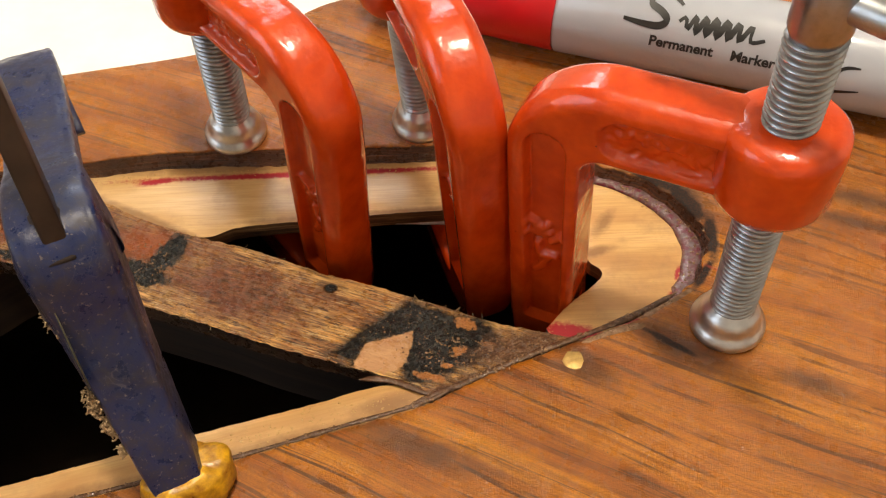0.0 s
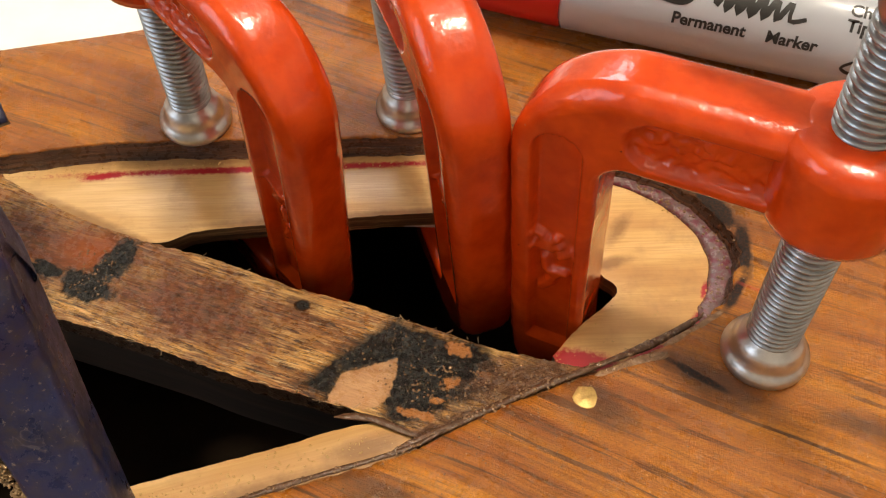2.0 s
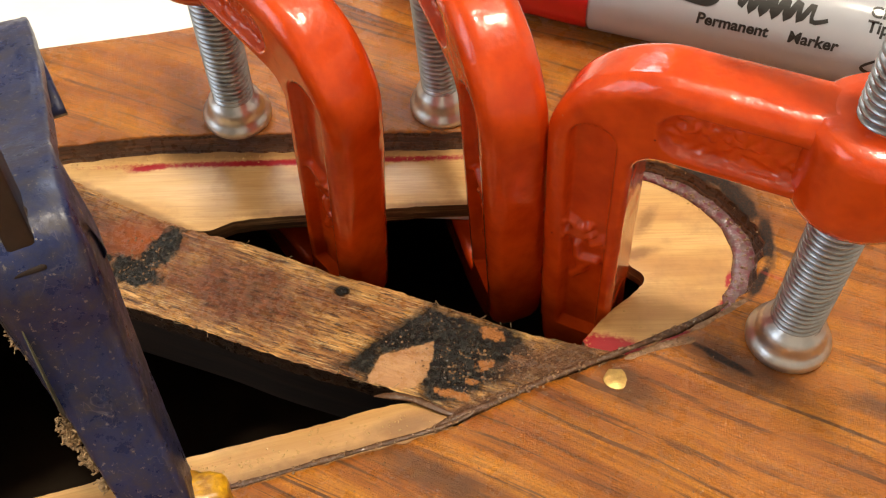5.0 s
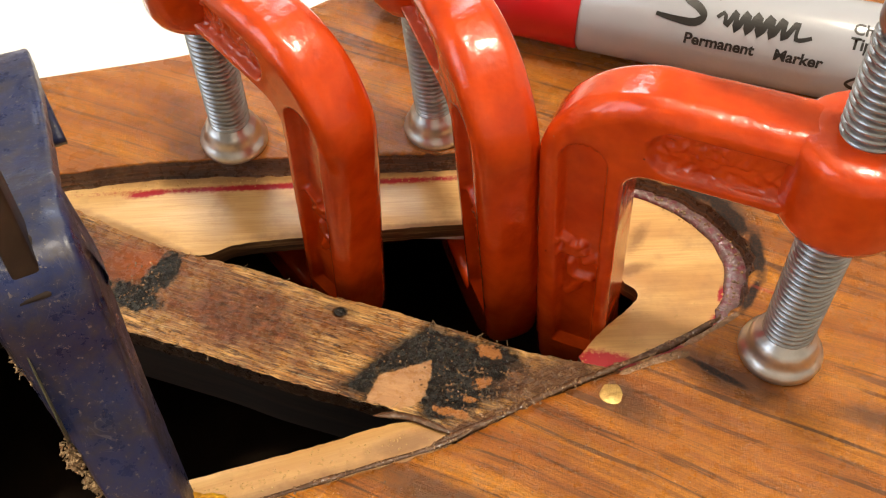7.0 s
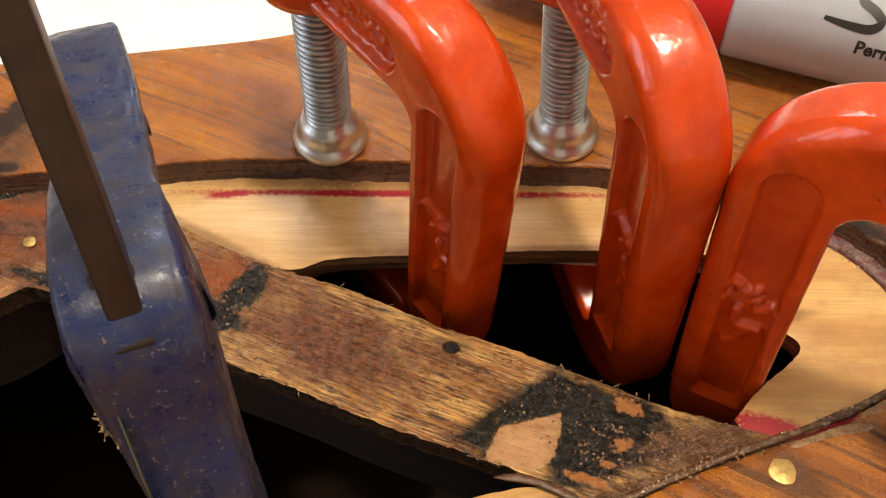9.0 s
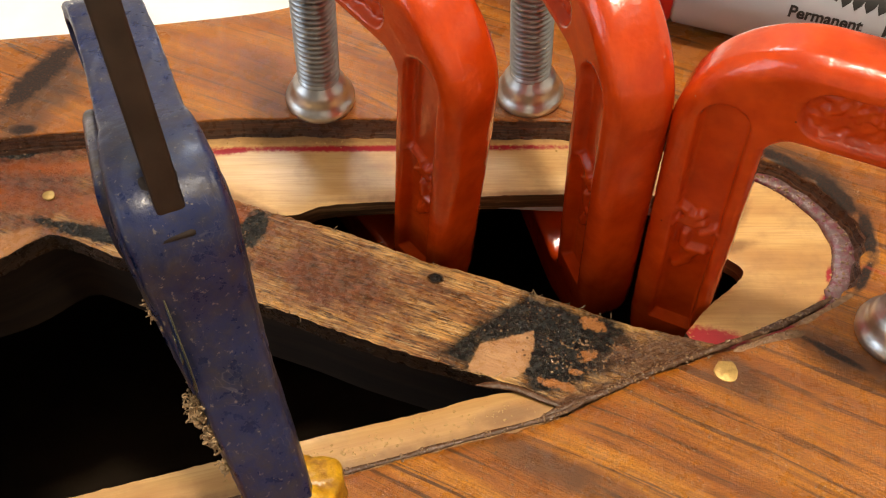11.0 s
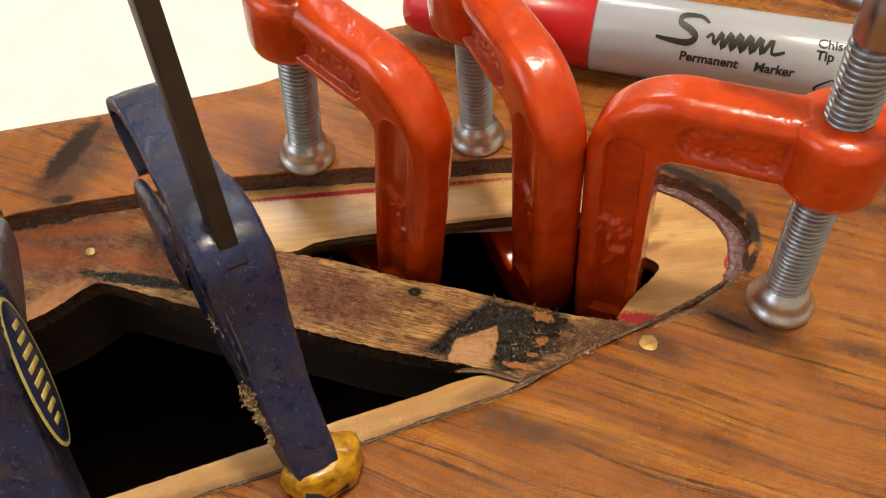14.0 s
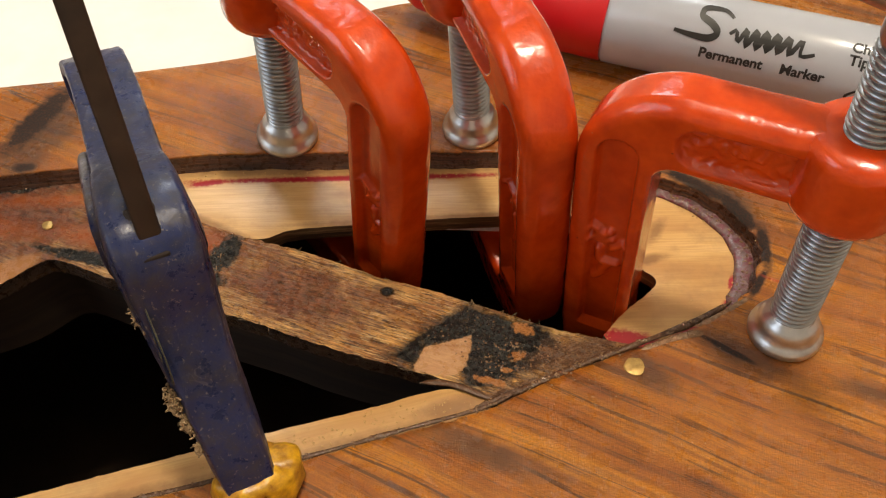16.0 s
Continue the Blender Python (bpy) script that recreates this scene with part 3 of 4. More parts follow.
# ---- instrument body ----
HOLE = [(-95, 58.5), (-75, 63.5), (-58, 68.2), (-41, 73.3), (-27, 77.6), (-12, 82.9), (-4, 85.8), (9.6, 90.7), (16, 94.4), (26, 99.7), (39.5, 105.6), (49.8, 111.2),
        (56.2, 117.2), (59.5, 123.5), (59.8, 129), (57.2, 134.2), (52, 140.2), (47, 143), (39, 146.3), (28, 148.8), (14, 149.7), (1.8, 149.2), (-16, 148.0),
        (-29, 147.1), (-46, 145.6), (-62, 142.2), (-82, 138.1), (-93, 135.1), (-108, 127), (-115, 112), (-116, 88), (-109, 66)]
OUTER = [(-190, 120), (-150, 148), (-122, 157.5), (-100, 163.2), (-76, 169), (-49, 176.6), (-38, 181.6), (-27, 190), (-20, 196.5), (-13, 200), (4, 206), (40, 225), (100, 250), (190, 245),
         (260, 170), (265, 70), (200, -20), (90, -75), (-40, -90), (-150, -60), (-215, 20), (-220, 80)]

body = thing("stringed_instrument_body", Matrix(), "orange-brown varnished wooden instrument body with a burnt, patched soundhole", "instrument body")


def board():
    n, m = 520, 18
    hole = catmull(HOLE, n, True)
    for i, (x, y) in enumerate(hole):
        w = 0.35 + (0.5 if x > 40 and y > 112 else 0.0)
        hole[i] += w * np.array((noise.noise((x * 0.5, y * 0.5, 1.0)), noise.noise((x * 0.5, y * 0.5, 7.0))))
    outer = catmull(OUTER, 900, True)
    c = np.array((-15.0, 118.0))
    ang = np.arctan2(outer[:, 1] - c[1], outer[:, 0] - c[0])
    rad = np.linalg.norm(outer - c, axis=1)
    order = np.argsort(ang)
    verts = []
    inward = []
    for x, y in hole:
        a = math.atan2(y - c[1], x - c[0])
        r1 = np.interp(a, ang[order], rad[order], period=2 * math.pi)
        q = c + r1 * np.array((math.cos(a), math.sin(a)))
        inward.append((c - (x, y)) / np.linalg.norm(c - (x, y)))
        for j in range(m):
            s = (j / (m - 1)) ** 2.2
            px, py = np.array((x, y)) * (1 - s) + q * s
            z = 0.12 * noise.noise((px * 0.05, py * 0.05, 2.0))
            if j == 0:
                z -= 0.35 + 0.25 * noise.noise((x * 0.8, y * 0.8, 4.0))
            if j == m - 1:
                z -= 0.8
            verts.append((px * MM, py * MM, z * MM))
    me = mesh_from(verts, grid_faces(n, m, wrap_rows=True))
    part("top_board", me, TOP, body, "orange-brown varnished top with dark grain streaks")
    # the cut edge round the hole and the bent sides of the body
    rim = []
    back = np.array([i[1] for i in inward])
    for k, (dz, inset) in enumerate([(-0.35, 0.0), (-1.2, 0.15), (-2.2, 0.35), (-3.2, 0.7), (-4.6, 1.1)]):
        for i in range(n):
            x, y = hole[i]
            lean = inset if back[i] < 0 else 0.1 * inset
            wob = 0.25 * noise.noise((x * 0.3, y * 0.3, dz * 2.1)) if k else 0.0
            z = verts[i * m][2] / MM if k == 0 else dz
            rim.append(((x + inward[i][0] * (lean + wob)) * MM, (y + inward[i][1] * (lean + wob)) * MM, z * MM))
    faces = grid_faces(5, n, wrap_cols=True)
    part("cut_edge", mesh_from(rim, faces), PLY, body, "dark laminated cut edge of the soundhole")
    under, side = [], []
    for i in range(n):
        ox, oy, oz = verts[i * m + m - 1]
        side += [(ox, oy, oz), (ox, oy, oz - 0.004), (ox, oy, -0.07), (ox, oy, TABLE_Z * MM + 0.003)]
        under += [(rim[4 * n + i][0], rim[4 * n + i][1], -0.0046), (ox, oy, -0.0046)]
    part("side", mesh_from(side, grid_faces(n, 4, wrap_rows=True)), INSIDE_SHADE, body, "wooden bent side, near-black colour for the shade inside")
    part("top_underside", mesh_from(under, grid_faces(n, 2, wrap_rows=True)), INSIDE_SHADE, body)
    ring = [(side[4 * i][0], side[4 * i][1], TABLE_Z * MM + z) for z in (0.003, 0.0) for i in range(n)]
    part("back_board", mesh_from(ring, [tuple(range(n)), tuple(range(2 * n - 1, n - 1, -1))] + grid_faces(2, n, wrap_cols=True), smooth=False), INSIDE_SHADE, body)
    return hole


hole_curve = board()


def slab(name, a, b, m, thick, z, material, label, rough=0.03, edge=0.18, n=140, seed=0.0):
    a, b = catmull(a, n), catmull(b, n)
    za = zb = [z] * n
    me = loft(a, b, m, thick, za, zb, rough, seed, edge)
    return part(name, me, material, body, label)


# pale patches glued under the top
slab("back_patch", [(-62, 138.0), (-57, 134.2), (-35.6, 127.7), (-27.3, 130.3), (-16, 132.2), (0.9, 134.7), (12.4, 136.0), (24, 137.0), (34, 136.5)],
     [(-68, 150), (-58, 154), (-36, 156), (-27, 157), (-16, 158), (1, 159), (12.4, 160), (24, 160), (34, 158)], 14, 3.2, -4.0, LEDGE_BACK,
     "pale plywood patch with a red ink line", seed=2.0)
slab("side_patch", [(30.4, 108.6), (34, 113.2), (38.2, 117.4), (40.4, 119.8), (40.8, 121.8), (38.4, 124.6), (38.2, 131), (37, 135.5), (34, 136.5)],
     [(33, 101), (46, 104), (56, 110), (66, 119), (68, 128), (64, 138), (54, 148), (42, 154)], 16, 3.2, -3.6, LEDGE_RIGHT,
     "pale wooden patch with crimson ink along its rim", seed=5.0)
slab("front_patch", [(-112, 57), (-85, 66.5), (-58, 75.6), (-40, 82), (-21.8, 88.3), (-7.8, 93.0), (2.0, 96.6), (9, 97)],
     [(-114, 45), (-86, 52), (-58, 60), (-38, 66), (-20, 73), (-5, 79), (6, 84), (14, 88)], 12, 3.2, -4.2, LEDGE_FRONT,
     "pale wooden lining strip along the opening", seed=8.0)


def burnt_strip():
    n = 260
    low = catmull([(-112, 98), (-96, 105), (-80, 112.6), (-72.5, 119.6), (-68.5, 120.2), (-54, 115), (-41, 111.2), (-29, 107.7), (-19.5, 104.4), (-6.4, 100.8), (5.4, 97.6), (13, 94.0), (22, 97.6), (33, 102.8)], n)
    high = catmull([(-112, 134), (-95, 140), (-80, 143), (-68, 143), (-57, 137.0), (-46, 131.6), (-36, 127.8), (-24, 124.6), (-10.5, 119.7), (-1, 117.1), (6.5, 114.6), (21.7, 109.6), (30, 107.6), (37.5, 105.6)], n)
    t = np.linspace(0, 1, n)
    z = -4.0 + 0.6 * t
    zl = z + np.clip((t - 0.86) / 0.14, 0, 1) * 2.4
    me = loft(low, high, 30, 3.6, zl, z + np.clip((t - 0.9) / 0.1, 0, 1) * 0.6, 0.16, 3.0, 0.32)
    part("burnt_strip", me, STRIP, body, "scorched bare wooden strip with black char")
    # the brace under the strip, its brown darkened for the shade there
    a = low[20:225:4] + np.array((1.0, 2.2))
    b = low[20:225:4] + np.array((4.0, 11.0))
    part("brace", loft(a, b, 5, 16.0, [-7.4] * len(a), [-7.4] * len(a), 0.0, 1.0, 0.0), SHADED, body, "brace under the strip, brown darkened for the shade there")


burnt_strip()


def splinters():
    """Loose fibres along the torn edges of the strip."""
    rng = np.random.RandomState(11)
    edges = [catmull([(-54, 115), (-29, 107.7), (-6.4, 100.8), (5.4, 97.6)], 200), catmull([(-36, 127.8), (-10.5, 119.7), (6.5, 114.6), (28, 108)], 200)]
    verts, faces = [], []
    for curve in edges:
        for _ in range(34):
            p = curve[rng.randint(200)]
            a = np.array((p[0], p[1], -4.1 + rng.uniform(-0.2, 0.3)))
            d = np.array((rng.normal(0.6, 0.6), rng.normal(-0.2, 0.5), rng.normal(0.1, 0.5)))
            me = tube([a + d * k * rng.uniform(0.25, 0.5) + np.array((0, 0, 0.05 * k * k)) for k in range(4)], rng.uniform(0.03, 0.09), 4)
            o = len(verts)
            verts += [tuple(v.co) for v in me.vertices]
            faces += [tuple(o + i for i in f.vertices) for f in me.polygons]
            bpy.data.meshes.remove(me)
    ob = part("splinter_fibre", mesh_from(verts, faces), LINT, body, "loose pale wood fibres")
    tagged(ob, kind="stuff")


splinters()


# wet glue along the joints
def bead(name, pts, n, radius, z, material, seed, flat=0.5, jitter=0.25):
    path = catmull(pts, n)
    path = np.concatenate([path, np.full((n, 1), z)], 1)
    r = [max(0.1, radius * (1 + 0.45 * noise.noise((p[0] * 0.22, p[1] * 0.22, seed)))) * min(1.0, 0.12 + i / 14, 0.12 + (n - 1 - i) / 14) for i, p in enumerate(path)]
    part(name, tube(path, r, 10, jitter, seed, flat), material, body, "glossy squeezed-out glue")


bead("glue_line", [(-45, 72.6), (-27, 78.3), (-12, 83.6), (-4, 86.6), (9.6, 91.6), (15, 94.9)], 260, 0.42, -0.8, WET, 1, 0.5, 0.08)
bead("glue_line", [(8, 91.6), (16, 95.6), (26, 101.0), (38, 106.6), (46, 110.6), (53, 115.2)], 260, 0.6, -1.3, WET, 2, 0.5, 0.08)
bead("glue_line", [(35.5, 103.3), (39, 104.9), (42.5, 106.3), (45.0, 107.0), (47.0, 107.3)], 120, 0.6, 0.0, GLUE, 3, 0.25, 0.06)
bead("glue_line", [(46.0, 108.7), (49, 110.6), (52, 112.6), (56, 115.5)], 120, 0.5, 0.0, GLUE, 6, 0.22, 0.1)
bead("glue_line", [(-1, 97.4), (2, 97.6), (5, 97.2), (9, 95.7), (13, 94.2)], 120, 0.5, -3.7, WET, 8, 0.35, 0.05)
bead("glue_line", [(40, 145.4), (45.5, 142.9), (51, 139.6), (55.5, 134.3), (57.7, 128.5), (57.4, 123.5), (55.4, 118.6), (52.9, 115.6)], 260, 1.75, -3.5, PINK, 4, 0.42, 0.02)


# Glossy beads added to give the wet surfaces their glints.
def droplets():
    """Tiny beads of wet glue and varnish spatter lying on whatever is below them."""
    from mathutils.bvhtree import BVHTree
    verts, faces, pale = [], [], []
    for ob in body.children:
        if ob.type == "MESH" and ob.name.split(".")[0] in ("top_board", "cut_edge", "burnt_strip", "front_patch", "side_patch", "back_patch", "glue_line"):
            o = len(verts)
            verts += [v.co.copy() for v in ob.data.vertices]
            faces += [tuple(o + i for i in p.vertices) for p in ob.data.polygons]
            pale += ['patch' in ob.name] * len(ob.data.polygons)
    tree = BVHTree.FromPolygons(verts, faces)
    rng = np.random.RandomState(21)
    spots = []

    def along(pts, count, spread, lo, hi):
        c = catmull(pts, 300)
        for _ in range(count):
            p = c[rng.randint(300)]
            spots.append((p[0] + rng.normal(0, spread), p[1] + rng.normal(0, spread), 1.35 * rng.uniform(lo, hi)))

    def within(x, y, rx, ry, turn, count, lo, hi):
        c, q = math.cos(radians(turn)), math.sin(radians(turn))
        for _ in range(count):
            a, r = rng.uniform(0, 2 * math.pi), math.sqrt(rng.uniform(0, 1))
            u, v = rx * r * math.cos(a), ry * r * math.sin(a)
            spots.append((x + c * u - q * v, y + q * u + c * v, 1.35 * rng.uniform(lo, hi)))

    along([(8, 91.6), (26, 101.0), (38, 106.4), (53, 114.6)], 190, 0.8, 0.07, 0.26)
    along([(-45, 72.6), (-12, 83.4), (12, 92.4)], 150, 0.5, 0.07, 0.24)
    along([(45.5, 142.9), (55.5, 134.3), (57.7, 127), (54, 117)], 90, 0.7, 0.08, 0.30)
    along([(-90, 136), (-46, 143.6), (-10, 146.0), (30, 146.6)], 120, 0.5, 0.06, 0.20)
    along([(36, 103.6), (41, 105.6), (46.5, 107.2)], 40, 0.6, 0.06, 0.22)
    along([(-34, 81), (-14, 88), (4, 94)], 160, 0.8, 0.06, 0.20)
    within(24, 103.5, 9, 4.5, 30, 130, 0.07, 0.24)
    within(16, 101.5, 7, 4.5, -15, 110, 0.07, 0.26)
    within(8, 107, 11, 5, -22, 70, 0.06, 0.20)
    within(-41, 121, 6, 5, -20, 70, 0.06, 0.24)
    within(-30, 116, 16, 7, -18, 110, 0.05, 0.14)
    within(-78, 130, 22, 9, -8, 120, 0.06, 0.20)
    within(55, 95, 60, 26, -10, 620, 0.04, 0.13)
    within(25, 92, 30, 7, 25, 150, 0.04, 0.15)
    within(97, 121, 5, 2, -10, 24, 0.10, 0.35)
    within(-50, 153, 45, 9, 8, 120, 0.04, 0.14)
    heaps = {False: ([], []), True: ([], [])}
    for x, y, r in spots:
        hit = tree.ray_cast(Vector((x * MM, y * MM, 0.006)), Vector((0, 0, -1)), 0.014)
        if hit[0] is None:
            continue
        out, quads = heaps[pale[hit[2]]]
        o = len(out)
        e, turn = rng.uniform(0.35, 1.0), rng.uniform(0, math.pi)
        for h, k in ((-0.15, 1.0), (0.36, 0.84), (0.62, 0.42)):
            for i in range(7):
                a = 2 * math.pi * i / 7
                u, v = r * k * math.cos(a), e * r * k * math.sin(a)
                out.append((hit[0].x + (u * math.cos(turn) - v * math.sin(turn)) * MM, hit[0].y + (u * math.sin(turn) + v * math.cos(turn)) * MM, hit[0].z + h * r * MM))
        quads += grid_faces(3, 7, wrap_cols=True, start=o)
        quads.append(tuple(o + 14 + i for i in range(7)))
    for on_pale, material in ((False, SPATTER), (True, PALE_SPATTER)):
        tagged(part("wet_spatter", mesh_from(*heaps[on_pale]), material, body, "tiny wet beads of glue and varnish"), kind="stuff")


def pin(x, y, z, r, seed):
    pts = lathe([(r * 0.92, -2.0), (r, -0.1), (r * 0.98, 0.16), (r * 0.9, 0.20)], 18)
    for v in pts.vertices:
        k = 1 + 0.34 * noise.noise((v.co.x / MM * 0.9, v.co.y / MM * 0.9, seed))
        v.co.x, v.co.y = v.co.x * k, v.co.y * k
    pts.set_sharp_from_angle(angle=radians(35))
    ob = part("brass_pin", pts, BRASS, body, "small gold-coloured dowel end")
    ob.location = (x * MM, y * MM, z * MM)


droplets()
pin(34.2, 99.9, 0.05, 1.75, 1.0)
pin(-73.7, 128.4, -3.6, 1.0, 5.0)


# ---- C-clamps ----
DEPTH = 32.0


def clamp_profile():
    """Outline of the casting across its run (n in the plane of the C, b across), with a flag for its two flat flanks."""
    half_n, half_b, outer, inner = 6.15, 4.85, 2.9, 1.1

    def arc(r, end, sign, a0, a1):
        return [(end * (half_n - r) + r * math.cos(radians(a)), sign * (half_b - r) + r * math.sin(radians(a)), sign) for a in np.linspace(a0, a1, 12)]

    pts = arc(outer, 1, 1, 2, 88)
    pts += [(n, half_b, 1) for n in np.linspace(half_n - outer, -half_n + inner, 36)]
    pts += arc(inner, -1, 1, 92, 178) + arc(inner, -1, -1, 182, 268)
    pts += [(n, -half_b, -1) for n in np.linspace(-half_n + inner, half_n - outer, 36)]
    pts += arc(outer, 1, -1, 272, 358)
    return np.array(pts)


def clamp_frame():
    """Path in the x-z plane: upper arm, bend, spine, bend and the lower arm to the anvil, with cast recesses in both flanks."""
    top, r = 40.3, 9.5
    pts = [(x, top, 0.0) for x in np.linspace(3, DEPTH - r, 76)]
    pts += [(DEPTH - r + r * math.sin(radians(a)), top - r + r * math.cos(radians(a)), a) for a in np.linspace(0, 90, 34)[1:]]
    pts += [(DEPTH, z, 90.0) for z in np.linspace(top - r, -14, 170)[1:]]
    pts += [(DEPTH - 8 + 8 * math.sin(radians(a)), -14 + 8 * math.cos(radians(a)), a) for a in np.linspace(90, 195, 20)[1:]]
    ex, ez = pts[-1][0], pts[-1][1]
    pts += [(ex + (2 - ex) * q, ez + (-16.5 - ez) * q, 195.0) for q in np.linspace(0, 1, 14)[1:]]
    profile = clamp_profile()
    rng = np.random.RandomState(4)
    # worn, unreadable cast marks: short strokes in the web of the spine
    strokes = []
    for k in range(4):
        cz = 16.0 - 3.5 * k
        for _ in range(3):
            a = np.array((rng.uniform(-1.9, 1.2), cz + rng.uniform(-1.3, 1.0)))
            d = np.array((rng.uniform(-1, 1), rng.uniform(-1, 1)))
            strokes.append((a, a + 2.4 * d / np.linalg.norm(d)))
    arm_marks = [(np.array((rng.uniform(-1.5, 0.5), 10.5 + 0.95 * k)), np.array((rng.uniform(0.3, 1.7), 10.5 + 0.95 * k + rng.uniform(-0.7, 0.7)))) for k in range(11)]

    def near(p, lines):
        best = 9.0
        for a, b in lines:
            q = min(1.0, max(0.0, float(np.dot(p - a, b - a) / np.dot(b - a, b - a))))
            best = min(best, float(np.linalg.norm(p - a - q * (b - a))))
        return best

    def ease(v):
        v = min(1.0, max(0.0, v))
        return v * v * (3 - 2 * v)

    def recess(n, along, lo, hi, width):
        """Depth, 0 to 1, of a long pocket with rounded ends."""
        dx = max(lo + width - along, along - hi + width, 0.0)
        return ease((width - math.hypot(n + 0.8, dx)) / 0.8)

    rings = []
    for x, z, a in pts:
        nx, nz = math.sin(radians(a)), math.cos(radians(a))
        ring = []
        for n, b, flank in profile:
            if flank:
                px, pz = x + nx * n, z + nz * n
                cut = 1.5 * recess(pz - top, px, 4.0, 23.5, 3.7)
                if cut > 0.3:
                    cut -= 0.42 * noise.noise((px * 1.0, pz * 1.0, 7.0 * flank)) + 0.30 * ease((0.75 - near(np.array((pz - top, px)), arm_marks)) / 0.6)
                web = 1.9 * recess(px - DEPTH, pz, -16, 37.5, 3.5)
                if web > 0.3 and -2 < pz < 21:
                    web -= 1.05 * ease((1.0 - near(np.array(((px - DEPTH) * flank, pz)), strokes)) / 0.7)
                cut = max(cut, web) if pz > -10 else 0.0
                b -= flank * cut
            w = 0.10 * noise.noise((x * 0.25, z * 0.25, n * 0.3 + b))
            n += w
            ring.append(((x + nx * n) * MM, b * MM, (z + nz * n) * MM))
        rings.append(ring)
    return sweep(rings)


def screw_mesh(z0, z1, r=3.2, pitch=1.08, n=24):
    step = pitch / 6
    k = int((z1 - z0) / step)
    verts = []
    for i in range(k + 1):
        z = z0 + i * step
        for j in range(n):
            ph = (z / pitch - j / n) % 1.0
            tri = abs(ph - 0.5) * 2
            rr = r + 0.95 * (min(1.0, tri * 1.3) - 0.5)
            a = 2 * math.pi * j / n
            verts.append((rr * math.cos(a) * MM, rr * math.sin(a) * MM, z * MM))
    faces = grid_faces(k + 1, n, wrap_cols=True) + [tuple(range(n - 1, -1, -1)), tuple(range(k * n, (k + 1) * n))]
    return mesh_from(verts, faces)


def c_clamp(handle_turn):
    ob = thing("c_clamp", Matrix(), "small orange painted cast C-clamp with zinc screw, tightened on the top", "clamp", "C-clamps round the soundhole")
    part("frame", clamp_frame(), ORANGE, ob, "orange enamelled cast frame")
    part("screw_boss", lathe([(4.0, 33.0), (6.9, 33.1), (7.7, 33.6), (8.1, 34.8), (8.2, 38), (8.2, 43.8), (7.9, 45.4), (7.0, 46.3), (4.4, 46.6)], 48), ORANGE, ob, "round orange boss at the arm's end")
    part("anvil", lathe([(5.2, -21.5), (6.2, -20.5), (6.4, -14), (6.2, -9), (5.4, -7.3)], 32), ORANGE, ob)
    sc = part("screw", screw_mesh(6.0, 60.0), ZINC, ob, "grey zinc-plated threaded screw")
    part("screw_head", lathe([(3.0, 59.5), (3.4, 60.4), (3.7, 61.2), (3.7, 68.5), (3.2, 69.6), (1.5, 70.1)], 28), ZINC, sc)
    part("pad", lathe([(4.6, 0.0), (5.6, 0.1), (6.1, 0.55), (6.2, 1.2), (6.0, 1.9), (5.5, 2.4), (5.1, 3.0), (4.95, 3.8), (4.75, 4.6), (4.3, 5.3), (3.6, 5.9), (3.2, 7.0)], 40), PADS, ob, "domed bright steel swivel pad")
    hb = part("handle_bar", tube([(x, 0, 65.0) for x in np.linspace(-17, 17, 24)], [3.0 if abs(x) > 15 else (2.6 if abs(x) > 13.5 else 1.9) for x in np.linspace(-17, 17, 24)], 16), ZINC, ob, "zinc sliding handle bar")
    hb.matrix_world = pose(0, 0, 0, 0, 0, handle_turn)
    return ob


def clamp_pose(x, y, lean, spine, lift=0.0):
    """Screw foot in plan, lean of the screw as a slope, and where the spine stands."""
    z = Vector((*lean, 1.0)).normalized()
    s = Vector((spine[0] - x, spine[1] - y, 0.0))
    ax = (s - z * s.dot(z)).normalized()
    ay = z.cross(ax)
    m = Matrix((ax, ay, z)).transposed().to_4x4()
    m.translation = Vector((x * MM, y * MM, lift * MM))
    return m


clamp = c_clamp(160)
clamp.matrix_world = clamp_pose(60.1, 107.9, (-0.07, -0.02), (31.0, 120.5), 0.1)
copy_thing(clamp, clamp_pose(-31.0, 151.6, (0.045, -0.11), (-2.7, 123.3), 0.1))
copy_thing(clamp, clamp_pose(6.5, 156.1, (-0.07, -0.10), (20.5, 121), 0.1))


